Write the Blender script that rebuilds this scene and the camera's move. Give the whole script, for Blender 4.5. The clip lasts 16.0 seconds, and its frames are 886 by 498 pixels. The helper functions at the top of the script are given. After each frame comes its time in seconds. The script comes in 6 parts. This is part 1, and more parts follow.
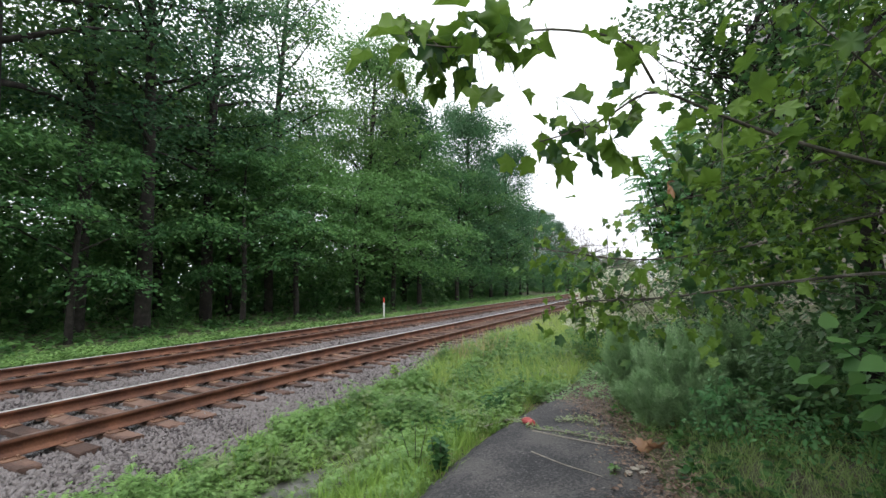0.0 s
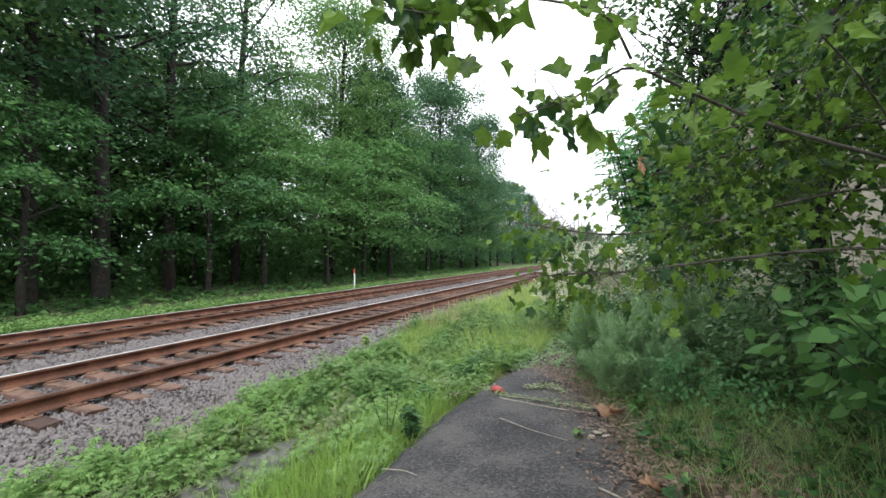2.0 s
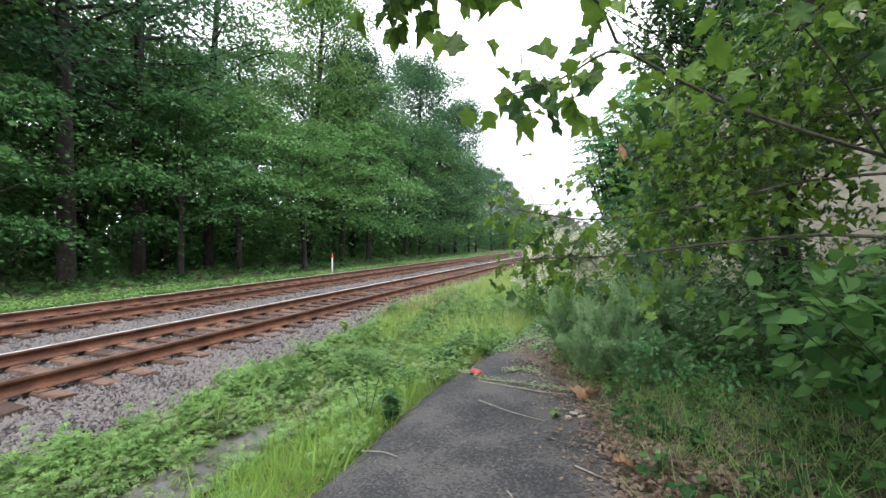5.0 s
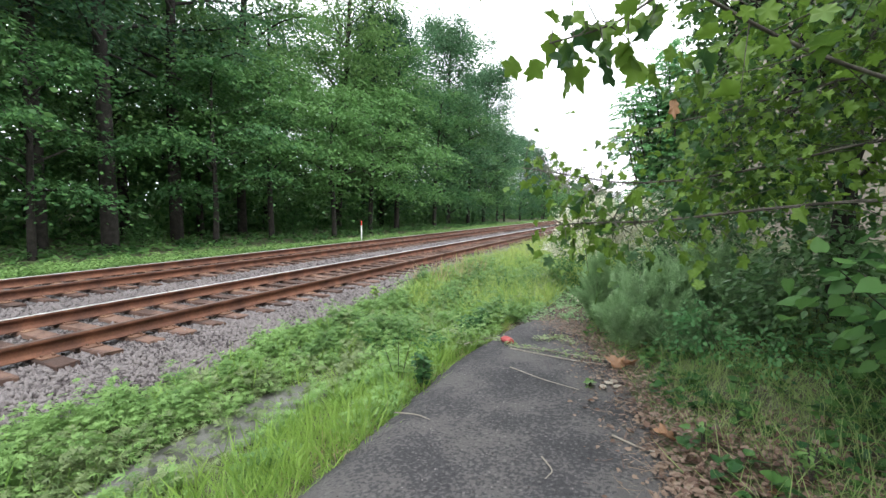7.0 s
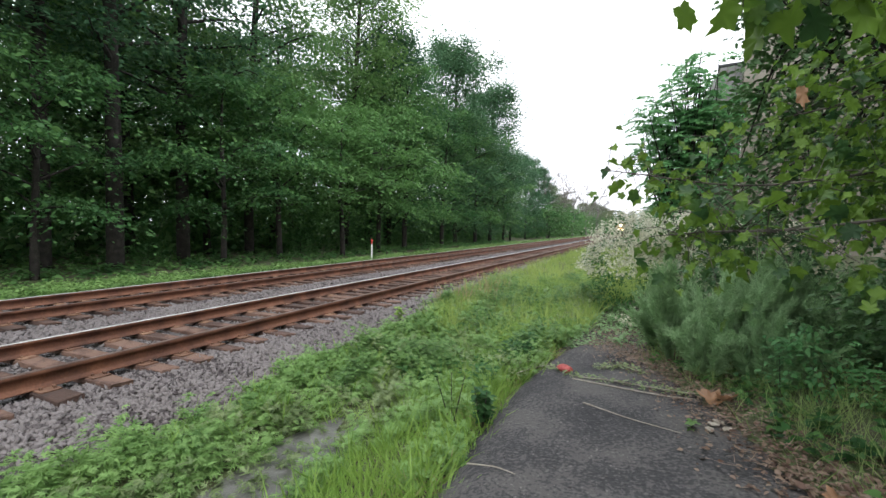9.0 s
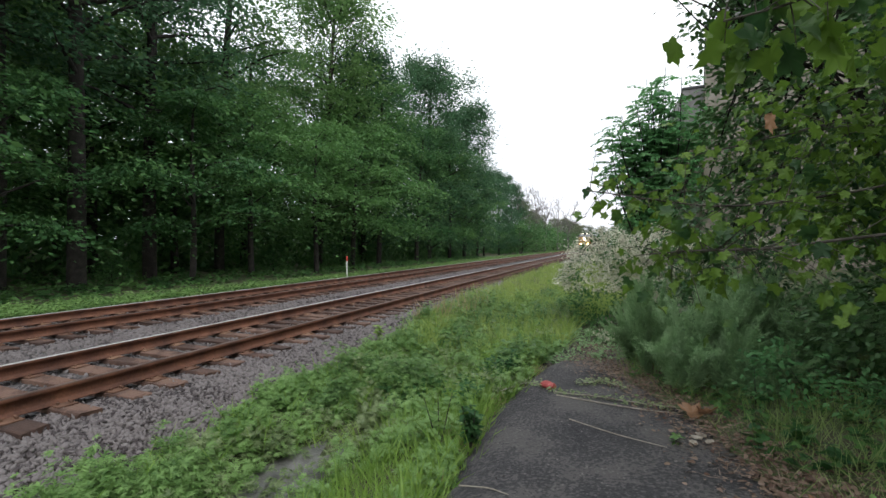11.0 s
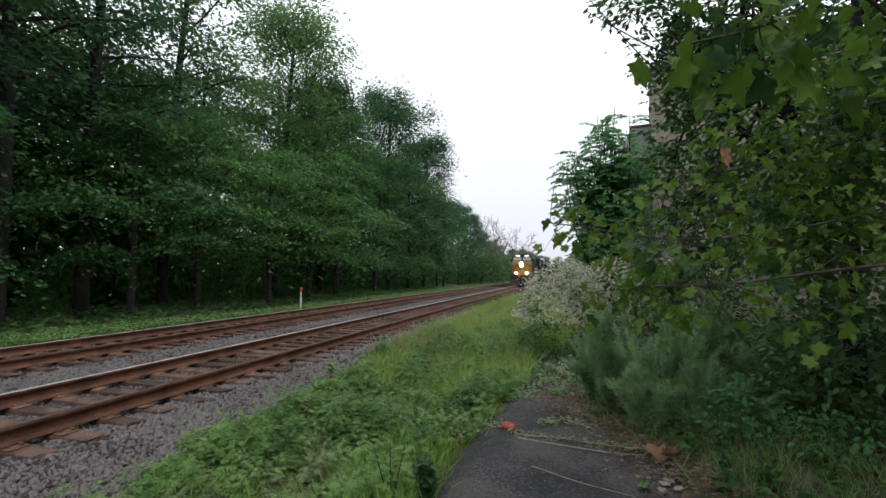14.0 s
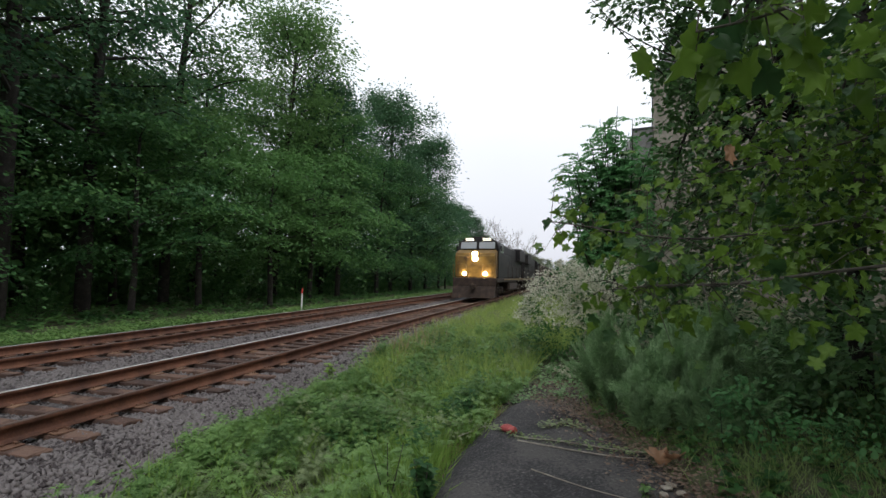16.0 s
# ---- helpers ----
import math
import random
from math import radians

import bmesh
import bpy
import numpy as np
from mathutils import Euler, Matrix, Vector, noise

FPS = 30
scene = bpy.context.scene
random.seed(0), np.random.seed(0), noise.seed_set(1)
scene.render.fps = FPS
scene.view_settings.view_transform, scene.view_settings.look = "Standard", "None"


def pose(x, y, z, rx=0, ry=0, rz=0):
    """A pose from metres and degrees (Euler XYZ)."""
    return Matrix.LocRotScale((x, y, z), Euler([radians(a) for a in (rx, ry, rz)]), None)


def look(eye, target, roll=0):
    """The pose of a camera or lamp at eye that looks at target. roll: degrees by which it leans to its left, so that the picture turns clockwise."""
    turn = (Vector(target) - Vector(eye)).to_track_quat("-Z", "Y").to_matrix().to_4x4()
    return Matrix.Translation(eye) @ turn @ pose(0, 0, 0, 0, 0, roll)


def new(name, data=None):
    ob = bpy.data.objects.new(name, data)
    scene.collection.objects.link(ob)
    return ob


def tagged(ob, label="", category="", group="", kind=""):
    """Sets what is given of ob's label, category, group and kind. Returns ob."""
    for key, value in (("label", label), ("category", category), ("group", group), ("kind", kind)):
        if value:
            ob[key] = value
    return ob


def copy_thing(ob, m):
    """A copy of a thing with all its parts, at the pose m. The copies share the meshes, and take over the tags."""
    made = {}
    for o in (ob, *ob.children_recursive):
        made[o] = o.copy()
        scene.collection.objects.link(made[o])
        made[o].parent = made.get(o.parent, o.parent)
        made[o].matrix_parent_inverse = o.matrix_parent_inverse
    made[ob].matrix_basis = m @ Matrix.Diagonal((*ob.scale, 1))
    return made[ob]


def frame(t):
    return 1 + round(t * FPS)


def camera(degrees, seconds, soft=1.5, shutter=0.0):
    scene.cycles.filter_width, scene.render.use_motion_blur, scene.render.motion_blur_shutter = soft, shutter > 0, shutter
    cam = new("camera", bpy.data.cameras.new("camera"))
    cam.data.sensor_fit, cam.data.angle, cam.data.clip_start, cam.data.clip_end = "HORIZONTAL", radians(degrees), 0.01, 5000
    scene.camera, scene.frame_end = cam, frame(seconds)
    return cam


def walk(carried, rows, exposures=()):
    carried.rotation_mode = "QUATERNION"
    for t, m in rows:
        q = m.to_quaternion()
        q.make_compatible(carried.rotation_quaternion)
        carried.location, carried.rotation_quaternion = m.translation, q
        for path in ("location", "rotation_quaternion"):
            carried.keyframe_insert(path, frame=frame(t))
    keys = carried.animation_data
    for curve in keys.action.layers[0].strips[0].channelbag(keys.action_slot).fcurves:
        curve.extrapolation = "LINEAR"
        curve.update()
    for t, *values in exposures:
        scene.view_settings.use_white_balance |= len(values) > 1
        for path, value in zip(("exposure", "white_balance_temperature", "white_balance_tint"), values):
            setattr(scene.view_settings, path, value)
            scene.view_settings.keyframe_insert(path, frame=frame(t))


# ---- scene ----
cam = camera(89.2, 16.0)
METRES, EYE, TILT, LEAN, TURN = 8.0, 1.5, 0.0, 0.0, 0.0
PATH = [
    (0, (1.008, -0.333, 1.701), (0.109, 1.448, 1.847), -0.4),
    (0.5, (1.006, -0.326, 1.708), (0.156, 1.481, 1.816), 0.1),
    (1, (1.007, -0.316, 1.711), (0.188, 1.507, 1.793), -0.0),
    (1.5, (0.999, -0.344, 1.733), (0.202, 1.49, 1.776), -0.1),
    (2, (0.983, -0.334, 1.717), (0.199, 1.506, 1.733), 0.0),
    (2.5, (0.954, -0.329, 1.712), (0.202, 1.524, 1.704), 0.0),
    (3, (0.952, -0.313, 1.712), (0.226, 1.551, 1.688), 0.1),
    (3.5, (0.949, -0.308, 1.699), (0.24, 1.562, 1.668), 0.1),
    (6, (0.956, -0.342, 1.693), (0.26, 1.532, 1.608), 0.6),
    (6.5, (0.921, -0.327, 1.674), (0.176, 1.524, 1.531), 0.9),
    (7, (0.861, -0.259, 1.644), (0.059, 1.563, 1.46), 1.0),
    (7.5, (0.677, -0.218, 1.601), (-0.146, 1.596, 1.425), 1.1),
    (8, (0.488, -0.071, 1.57), (-0.353, 1.738, 1.43), 1.1),
    (8.5, (0.282, 0.032, 1.557), (-0.55, 1.847, 1.443), 1.2),
    (9, (0.107, 0.071, 1.55), (-0.706, 1.896, 1.452), 0.9),
    (11.5, (0.006, 0.002, 1.587), (-0.683, 1.879, 1.581), 0.5),
    (12, (0.021, 0.024, 1.59), (-0.654, 1.907, 1.608), 0.4),
    (12.5, (0.004, 0.044, 1.588), (-0.632, 1.939, 1.642), 0.7),
    (13, (-0.018, 0.217, 1.61), (-0.618, 2.124, 1.689), 0.4),
    (13.5, (-0.036, 0.259, 1.609), (-0.601, 2.175, 1.707), 0.4),
    (14, (-0.036, 0.274, 1.612), (-0.573, 2.198, 1.721), 0.6),
    (14.5, (-0.021, 0.29, 1.615), (-0.546, 2.217, 1.724), 0.5),
    (15, (-0.021, 0.301, 1.614), (-0.533, 2.231, 1.722), 0.6),
    (15.5, (-0.015, 0.315, 1.616), (-0.529, 2.245, 1.721), 0.6),
    (16, (-0.028, 0.33, 1.585), (-0.573, 2.251, 1.705), 0.9),
]
EXPOSURES = [(0.0, 0.86), (1.5, 1.1), (3.5, 1.28), (7.0, 1.45), (8.0, 1.52), (9.0, 0.9), (11.5, 0.34), (13.0, 0.1), (16.0, -0.1)]
walk(cam, [(t, look(eye, target, roll)) for t, eye, target, roll in PATH], EXPOSURES)

# ---- sky and light ----
world = bpy.data.worlds.new("overcast_sky")
scene.world = world
world.use_nodes = True
wn, wl = world.node_tree.nodes, world.node_tree.links
wn.clear()
w_out = wn.new("ShaderNodeOutputWorld")
w_bg = wn.new("ShaderNodeBackground")
w_sky = wn.new("ShaderNodeTexSky")
w_sky.sky_type = "NISHITA"
w_sky.sun_disc = False
w_sky.sun_elevation = radians(48)
w_sky.sun_rotation = radians(150)
w_sky.dust_density = 4.0
w_scale = wn.new("ShaderNodeMix")
w_scale.data_type = "RGBA"
w_scale.blend_type = "MULTIPLY"
w_scale.inputs[0].default_value = 1.0
w_scale.inputs[7].default_value = (0.05, 0.05, 0.05, 1)
w_cloud = wn.new("ShaderNodeMix")
w_cloud.data_type = "RGBA"
w_cloud.inputs[0].default_value = 0.85
# cloud sheet: a soft blend of near-white tones, a little bluer low down
w_co = wn.new("ShaderNodeTexCoord")
w_noise = wn.new("ShaderNodeTexNoise")
w_noise.inputs["Scale"].default_value = 1.6
w_noise.inputs["Detail"].default_value = 4
w_tones = wn.new("ShaderNodeValToRGB")
w_tones.color_ramp.elements[0].color = (1.2, 1.28, 1.4, 1)
w_tones.color_ramp.elements[1].color = (1.46, 1.5, 1.54, 1)
w_tones.color_ramp.elements[0].position = 0.3
w_tones.color_ramp.elements[1].position = 0.75
wl.new(w_co.outputs["Generated"], w_noise.inputs["Vector"])
wl.new(w_noise.outputs["Fac"], w_tones.inputs["Fac"])
wl.new(w_sky.outputs["Color"], w_scale.inputs[6])
w_sep = wn.new("ShaderNodeSeparateXYZ")
wl.new(w_co.outputs["Generated"], w_sep.inputs[0])
w_high = wn.new("ShaderNodeMapRange")
w_high.inputs["From Min"].default_value = 0.03
w_high.inputs["From Max"].default_value = 0.42
wl.new(w_sep.outputs["Z"], w_high.inputs["Value"])
w_lift = wn.new("ShaderNodeMix")
w_lift.data_type = "RGBA"
w_lift.inputs[6].default_value = (0.98, 1.0, 1.1, 1)
wl.new(w_high.outputs[0], w_lift.inputs[0])
wl.new(w_tones.outputs["Color"], w_lift.inputs[7])
wl.new(w_scale.outputs[2], w_cloud.inputs[6])
wl.new(w_lift.outputs[2], w_cloud.inputs[7])
wl.new(w_cloud.outputs[2], w_bg.inputs["Color"])
w_bg.inputs["Strength"].default_value = 1.0
wl.new(w_bg.outputs["Background"], w_out.inputs["Surface"])

sun_data = bpy.data.lights.new("sun", "SUN")
sun_data.energy = 0.8
sun_data.angle = radians(25)
sun_data.color = (1.0, 0.97, 0.92)
sun = new("sun", sun_data)
sun.matrix_world = look((30, -40, 60), (0, 0, 0))


# ---- materials ----
def material(name):
    m = bpy.data.materials.new(name)
    m.use_nodes = True
    nt = m.node_tree
    return m, nt.nodes, nt.links, nt.nodes["Principled BSDF"]


def ramp(nodes, stops):
    r = nodes.new("ShaderNodeValToRGB")
    e = r.color_ramp.elements
    while len(e) < len(stops):
        e.new(0.5)
    for el, (p, c) in zip(e, stops):
        el.position, el.color = p, (*c, 1)
    return r


def noise_node(nodes, links, scale, detail=4, vector=None):
    n = nodes.new("ShaderNodeTexNoise")
    n.inputs["Scale"].default_value = scale
    n.inputs["Detail"].default_value = detail
    if vector is not None:
        links.new(vector, n.inputs["Vector"])
    return n


def surface(name, colours, scale=6.0, fine=60.0, rough=0.8, bump=0.3, metal=0.0, per_object=0.0, dist=0.01, spec=0.5):
    """A grained, stained surface: colours blend by a coarse noise, shaded by a fine one."""
    m, n, l, bsdf = material(name)
    co = n.new("ShaderNodeTexCoord").outputs["Object"]
    big = noise_node(n, l, scale, 5, co)
    small = noise_node(n, l, fine, 3, co)
    mix = n.new("ShaderNodeMath")
    mix.operation = "MULTIPLY_ADD"
    mix.inputs[1].default_value = 0.35
    l.new(small.outputs["Fac"], mix.inputs[0])
    l.new(big.outputs["Fac"], mix.inputs[2])
    value = mix.outputs[0]
    if per_object:
        info = n.new("ShaderNodeObjectInfo")
        add = n.new("ShaderNodeMath")
        add.operation = "MULTIPLY_ADD"
        add.inputs[1].default_value = per_object
        l.new(info.outputs["Random"], add.inputs[0])
        l.new(value, add.inputs[2])
        value = add.outputs[0]
    k = len(colours) - 1
    r = ramp(n, [(0.4 + (0.5 + per_object) * i / k, c) for i, c in enumerate(colours)])
    l.new(value, r.inputs["Fac"])
    l.new(r.outputs["Color"], bsdf.inputs["Base Color"])
    bsdf.inputs["Roughness"].default_value = rough
    bsdf.inputs["Metallic"].default_value = metal
    bsdf.inputs["Specular IOR Level"].default_value = spec
    if bump:
        b = n.new("ShaderNodeBump")
        b.inputs["Strength"].default_value = bump
        b.inputs["Distance"].default_value = dist
        l.new(small.outputs["Fac"], b.inputs["Height"])
        l.new(b.outputs["Normal"], bsdf.inputs["Normal"])
    return m


def foliage(name, colours, through_light=0.3, gloss=0.35, spread=1.0, patch=0.6):
    """Leaves: a tone for each leaf, a drift of tone over the plant, light passing through."""
    # real leaves are a little greyer than their pure tone
    colours = [tuple(0.96 * v + 0.04 * (0.25 * c[0] + 0.65 * c[1] + 0.1 * c[2]) for v in c) for c in colours]
    m, n, l, bsdf = material(name)
    geo = n.new("ShaderNodeNewGeometry")
    co = n.new("ShaderNodeTexCoord").outputs["Object"]
    drift = noise_node(n, l, patch, 2, co)
    info = n.new("ShaderNodeObjectInfo")
    a = n.new("ShaderNodeMath")
    a.operation = "MULTIPLY_ADD"
    a.inputs[1].default_value = 0.5 * spread
    l.new(geo.outputs["Random Per Island"], a.inputs[0])
    l.new(drift.outputs["Fac"], a.inputs[2])
    b = n.new("ShaderNodeMath")
    b.operation = "MULTIPLY_ADD"
    b.inputs[1].default_value = 0.3
    l.new(info.outputs["Random"], b.inputs[0])
    l.new(a.outputs[0], b.inputs[2])
    k = len(colours) - 1
    r = ramp(n, [(0.4 + 0.75 * i / k if k else 0.5, c) for i, c in enumerate(colours)])
    if k:
        for el, i in zip(r.color_ramp.elements, range(k + 1)):
            el.position = min(1.0, 0.35 + 0.65 * i / k)
    l.new(b.outputs[0], r.inputs["Fac"])
    l.new(r.outputs["Color"], bsdf.inputs["Base Color"])
    bsdf.inputs["Roughness"].default_value = 0.42
    bsdf.inputs["Specular IOR Level"].default_value = gloss
    tr = n.new("ShaderNodeBsdfTranslucent")
    l.new(r.outputs["Color"], tr.inputs["Color"])
    mx = n.new("ShaderNodeMixShader")
    mx.inputs[0].default_value = through_light
    l.new(bsdf.outputs[0], mx.inputs[1])
    l.new(tr.outputs[0], mx.inputs[2])
    l.new(mx.outputs[0], n["Material Output"].inputs["Surface"])
    return m


def glow(name, colour, strength):
    m, n, l, bsdf = material(name)
    bsdf.inputs["Base Color"].default_value = (*colour, 1)
    bsdf.inputs["Emission Color"].default_value = (*colour, 1)
    bsdf.inputs["Emission Strength"].default_value = strength
    return m


M_RAIL = surface("rusty_rail", [(0.045, 0.018, 0.011), (0.11, 0.044, 0.025), (0.2, 0.085, 0.046)], 3, 40, 0.75, 0.4, 0.1)
# sky gleam is put into this bright base colour; only left rails carry it
M_SHINE = surface("gleam_toned_rail_head", [(0.62, 0.6, 0.58), (0.85, 0.84, 0.82)], 2, 30, 0.45, 0.02, 0.85)
M_DULL = surface("dull_rail_head", [(0.08, 0.045, 0.035), (0.2, 0.14, 0.12)], 2, 30, 0.5, 0.1, 0.5)
M_TIE = surface("weathered_tie_wood", [(0.025, 0.016, 0.013), (0.075, 0.042, 0.032), (0.16, 0.095, 0.07)], 4, 35, 0.9, 1.0, per_object=0.35)
M_PLATE = surface("rusty_tie_plate", [(0.06, 0.03, 0.02), (0.14, 0.07, 0.042), (0.25, 0.145, 0.09)], 8, 60, 0.85, 0.5, per_object=0.3)
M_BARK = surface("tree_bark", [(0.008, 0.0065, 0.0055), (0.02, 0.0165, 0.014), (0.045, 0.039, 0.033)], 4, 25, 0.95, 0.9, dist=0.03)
M_GREYBARK = surface("grey_branch_bark", [(0.022, 0.019, 0.015), (0.065, 0.057, 0.046), (0.15, 0.14, 0.115)], 6, 40, 0.9, 0.6)
M_BARE = surface("bare_twig_bark", [(0.11, 0.1, 0.09), (0.2, 0.185, 0.17)], 4, 25, 0.95, 0.2)
M_LEAF_OAK = foliage("woodland_leaf", [(0.028, 0.085, 0.036), (0.055, 0.145, 0.052), (0.1, 0.22, 0.072), (0.155, 0.3, 0.09)], 0.45, 0.12, 0.45, 0.7)
M_LEAF_BLUE = foliage("cool_woodland_leaf", [(0.036, 0.1, 0.052), (0.068, 0.16, 0.076), (0.125, 0.24, 0.115)], 0.45, 0.15, 0.45, 0.5)
M_LEAF_LIGHT = foliage("light_woodland_leaf", [(0.06, 0.145, 0.05), (0.1, 0.21, 0.065), (0.15, 0.27, 0.085)], 0.5, 0.12, 0.7, 0.25)
# distance haze put into the tone: paler and greyer than the nearer leaves
M_LEAF_HAZE = foliage("hazed_far_leaf", [(0.07, 0.12, 0.055), (0.11, 0.16, 0.075), (0.17, 0.19, 0.11)], 0.3, 0.2, 0.8, 0.2)
M_LEAF_UNDER = foliage("understorey_leaf", [(0.035, 0.105, 0.042), (0.07, 0.175, 0.058), (0.13, 0.27, 0.08)], 0.45, 0.15, 0.6, 0.7)
M_LEAF_SYC = foliage("lobed_leaf", [(0.011, 0.038, 0.02), (0.02, 0.062, 0.026), (0.042, 0.105, 0.03), (0.14, 0.25, 0.03)], 0.4, 0.3, 0.85, 2.6)
M_LEAF_HEART = foliage("broad_shrub_leaf", [(0.022, 0.075, 0.026), (0.045, 0.125, 0.038), (0.09, 0.2, 0.05)], 0.42, 0.14, 1.2, 2.5)
M_LEAF_IVY = foliage("small_ovate_leaf", [(0.022, 0.07, 0.026), (0.045, 0.125, 0.038), (0.09, 0.19, 0.06)], 0.32, 0.4, 1.0, 0.8)
M_LEAF_SUMAC = foliage("sumac_leaflet", [(0.08, 0.22, 0.09), (0.13, 0.32, 0.12), (0.19, 0.4, 0.16)], 0.55, 0.1, 0.8, 0.8)
M_LEAF_MUG = foliage("feathery_grey_green_leaf", [(0.14, 0.25, 0.115), (0.27, 0.43, 0.2), (0.43, 0.6, 0.34)], 0.5, 0.1, 0.35, 4.0)
M_LEAF_WEED = foliage("weed_leaf", [(0.06, 0.125, 0.045), (0.115, 0.22, 0.07), (0.18, 0.32, 0.095), (0.26, 0.42, 0.14)], 0.4, 0.15, 0.7, 1.6)
M_LEAF_PALE = foliage("pale_weed_leaf", [(0.09, 0.15, 0.05), (0.165, 0.23, 0.09), (0.26, 0.33, 0.15)], 0.35, 0.3, 1.0, 1.2)
M_GRASS = foliage("fresh_grass", [(0.09, 0.18, 0.035), (0.165, 0.3, 0.055), (0.27, 0.42, 0.085)], 0.4, 0.25, 0.9, 1.2)
M_GRASS_TALL = foliage("tall_yellowish_grass", [(0.1, 0.19, 0.045), (0.18, 0.32, 0.07), (0.28, 0.43, 0.1), (0.38, 0.48, 0.14)], 0.45, 0.1, 1.0, 1.6)
M_GRASS_DULL = foliage("dull_shaded_grass", [(0.11, 0.21, 0.065), (0.19, 0.32, 0.09), (0.3, 0.39, 0.15)], 0.5, 0.1, 0.9, 1.0)
M_SEED = foliage("dry_seed_head", [(0.3, 0.22, 0.11), (0.42, 0.34, 0.2)], 0.3, 0.2, 0.9, 1.0)
M_FLOWER = foliage("white_blossom", [(0.38, 0.4, 0.27), (0.56, 0.55, 0.41), (0.72, 0.7, 0.57)], 0.3, 0.2, 0.8, 1.0)
M_LITTER = foliage("dead_leaf_litter", [(0.05, 0.028, 0.02), (0.12, 0.07, 0.05), (0.24, 0.17, 0.125)], 0.1, 0.2, 1.1, 2.0)
M_BROWNLEAF = foliage("dry_brown_leaf", [(0.2, 0.1, 0.05), (0.36, 0.2, 0.11)], 0.2, 0.3, 0.8, 8.0)
M_STICK = surface("dry_stick", [(0.2, 0.17, 0.13), (0.42, 0.38, 0.32)], 10, 80, 0.9, 0.3)
M_STONE = foliage("ballast_stone", [(0.013, 0.0105, 0.011), (0.036, 0.029, 0.03), (0.072, 0.06, 0.062), (0.19, 0.17, 0.168)], 0.0, 0.15, 1.4, 1.0)
M_WALL = surface("weathered_stucco", [(0.16, 0.145, 0.12), (0.26, 0.235, 0.195), (0.34, 0.315, 0.27)], 1.5, 20, 0.95, 0.4)
M_BOARD = surface("weathered_grey_boards", [(0.16, 0.155, 0.15), (0.27, 0.26, 0.26), (0.36, 0.35, 0.36)], 2, 25, 0.9, 0.5, per_object=0.25)
M_TRIMDARK = surface("dark_roof_trim", [(0.035, 0.035, 0.04), (0.09, 0.09, 0.095)], 3, 30, 0.8, 0.3)
M_POSTWHITE = surface("white_marker_paint", [(0.6, 0.6, 0.58), (0.8, 0.8, 0.78)], 8, 60, 0.6, 0.1)
M_POSTRED = surface("red_marker_paint", [(0.45, 0.04, 0.03), (0.6, 0.07, 0.05)], 8, 60, 0.6, 0.1)
M_REDCAN = surface("faded_red_plastic", [(0.24, 0.03, 0.03), (0.46, 0.09, 0.08)], 20, 90, 0.5, 0.1)
M_YELLOW = surface("grimy_yellow_paint", [(0.08, 0.045, 0.016), (0.2, 0.115, 0.025), (0.3, 0.18, 0.04)], 2.5, 20, 0.55, 0.05)
M_NAVY = surface("grimy_dark_blue_paint", [(0.007, 0.006, 0.007), (0.017, 0.015, 0.016), (0.036, 0.03, 0.026)], 1.5, 20, 0.6, 0.05, spec=0.25)
M_GRIME = surface("sooty_underframe", [(0.016, 0.01, 0.008), (0.04, 0.026, 0.02), (0.075, 0.048, 0.036)], 3, 30, 0.85, 0.3)
M_CARBODY = surface("rusty_hopper_steel", [(0.035, 0.03, 0.028), (0.075, 0.06, 0.052), (0.12, 0.08, 0.06)], 1.2, 15, 0.8, 0.2)
M_LAMP = glow("headlight_glow", (1.0, 0.86, 0.6), 90.0)
M_DITCH = glow("ditch_light_glow", (1.0, 0.78, 0.45), 60.0)
M_BOARDLIGHT = glow("number_board_glow", (1.0, 0.9, 0.68), 2.2)

M_GLASS, gn, gl, gb = material("cab_window_glass")
gb.inputs["Base Color"].default_value = (0.28, 0.3, 0.32, 1)
gb.inputs["Roughness"].default_value = 0.06
gb.inputs["Metallic"].default_value = 0.0
gb.inputs["Specular IOR Level"].default_value = 1.0


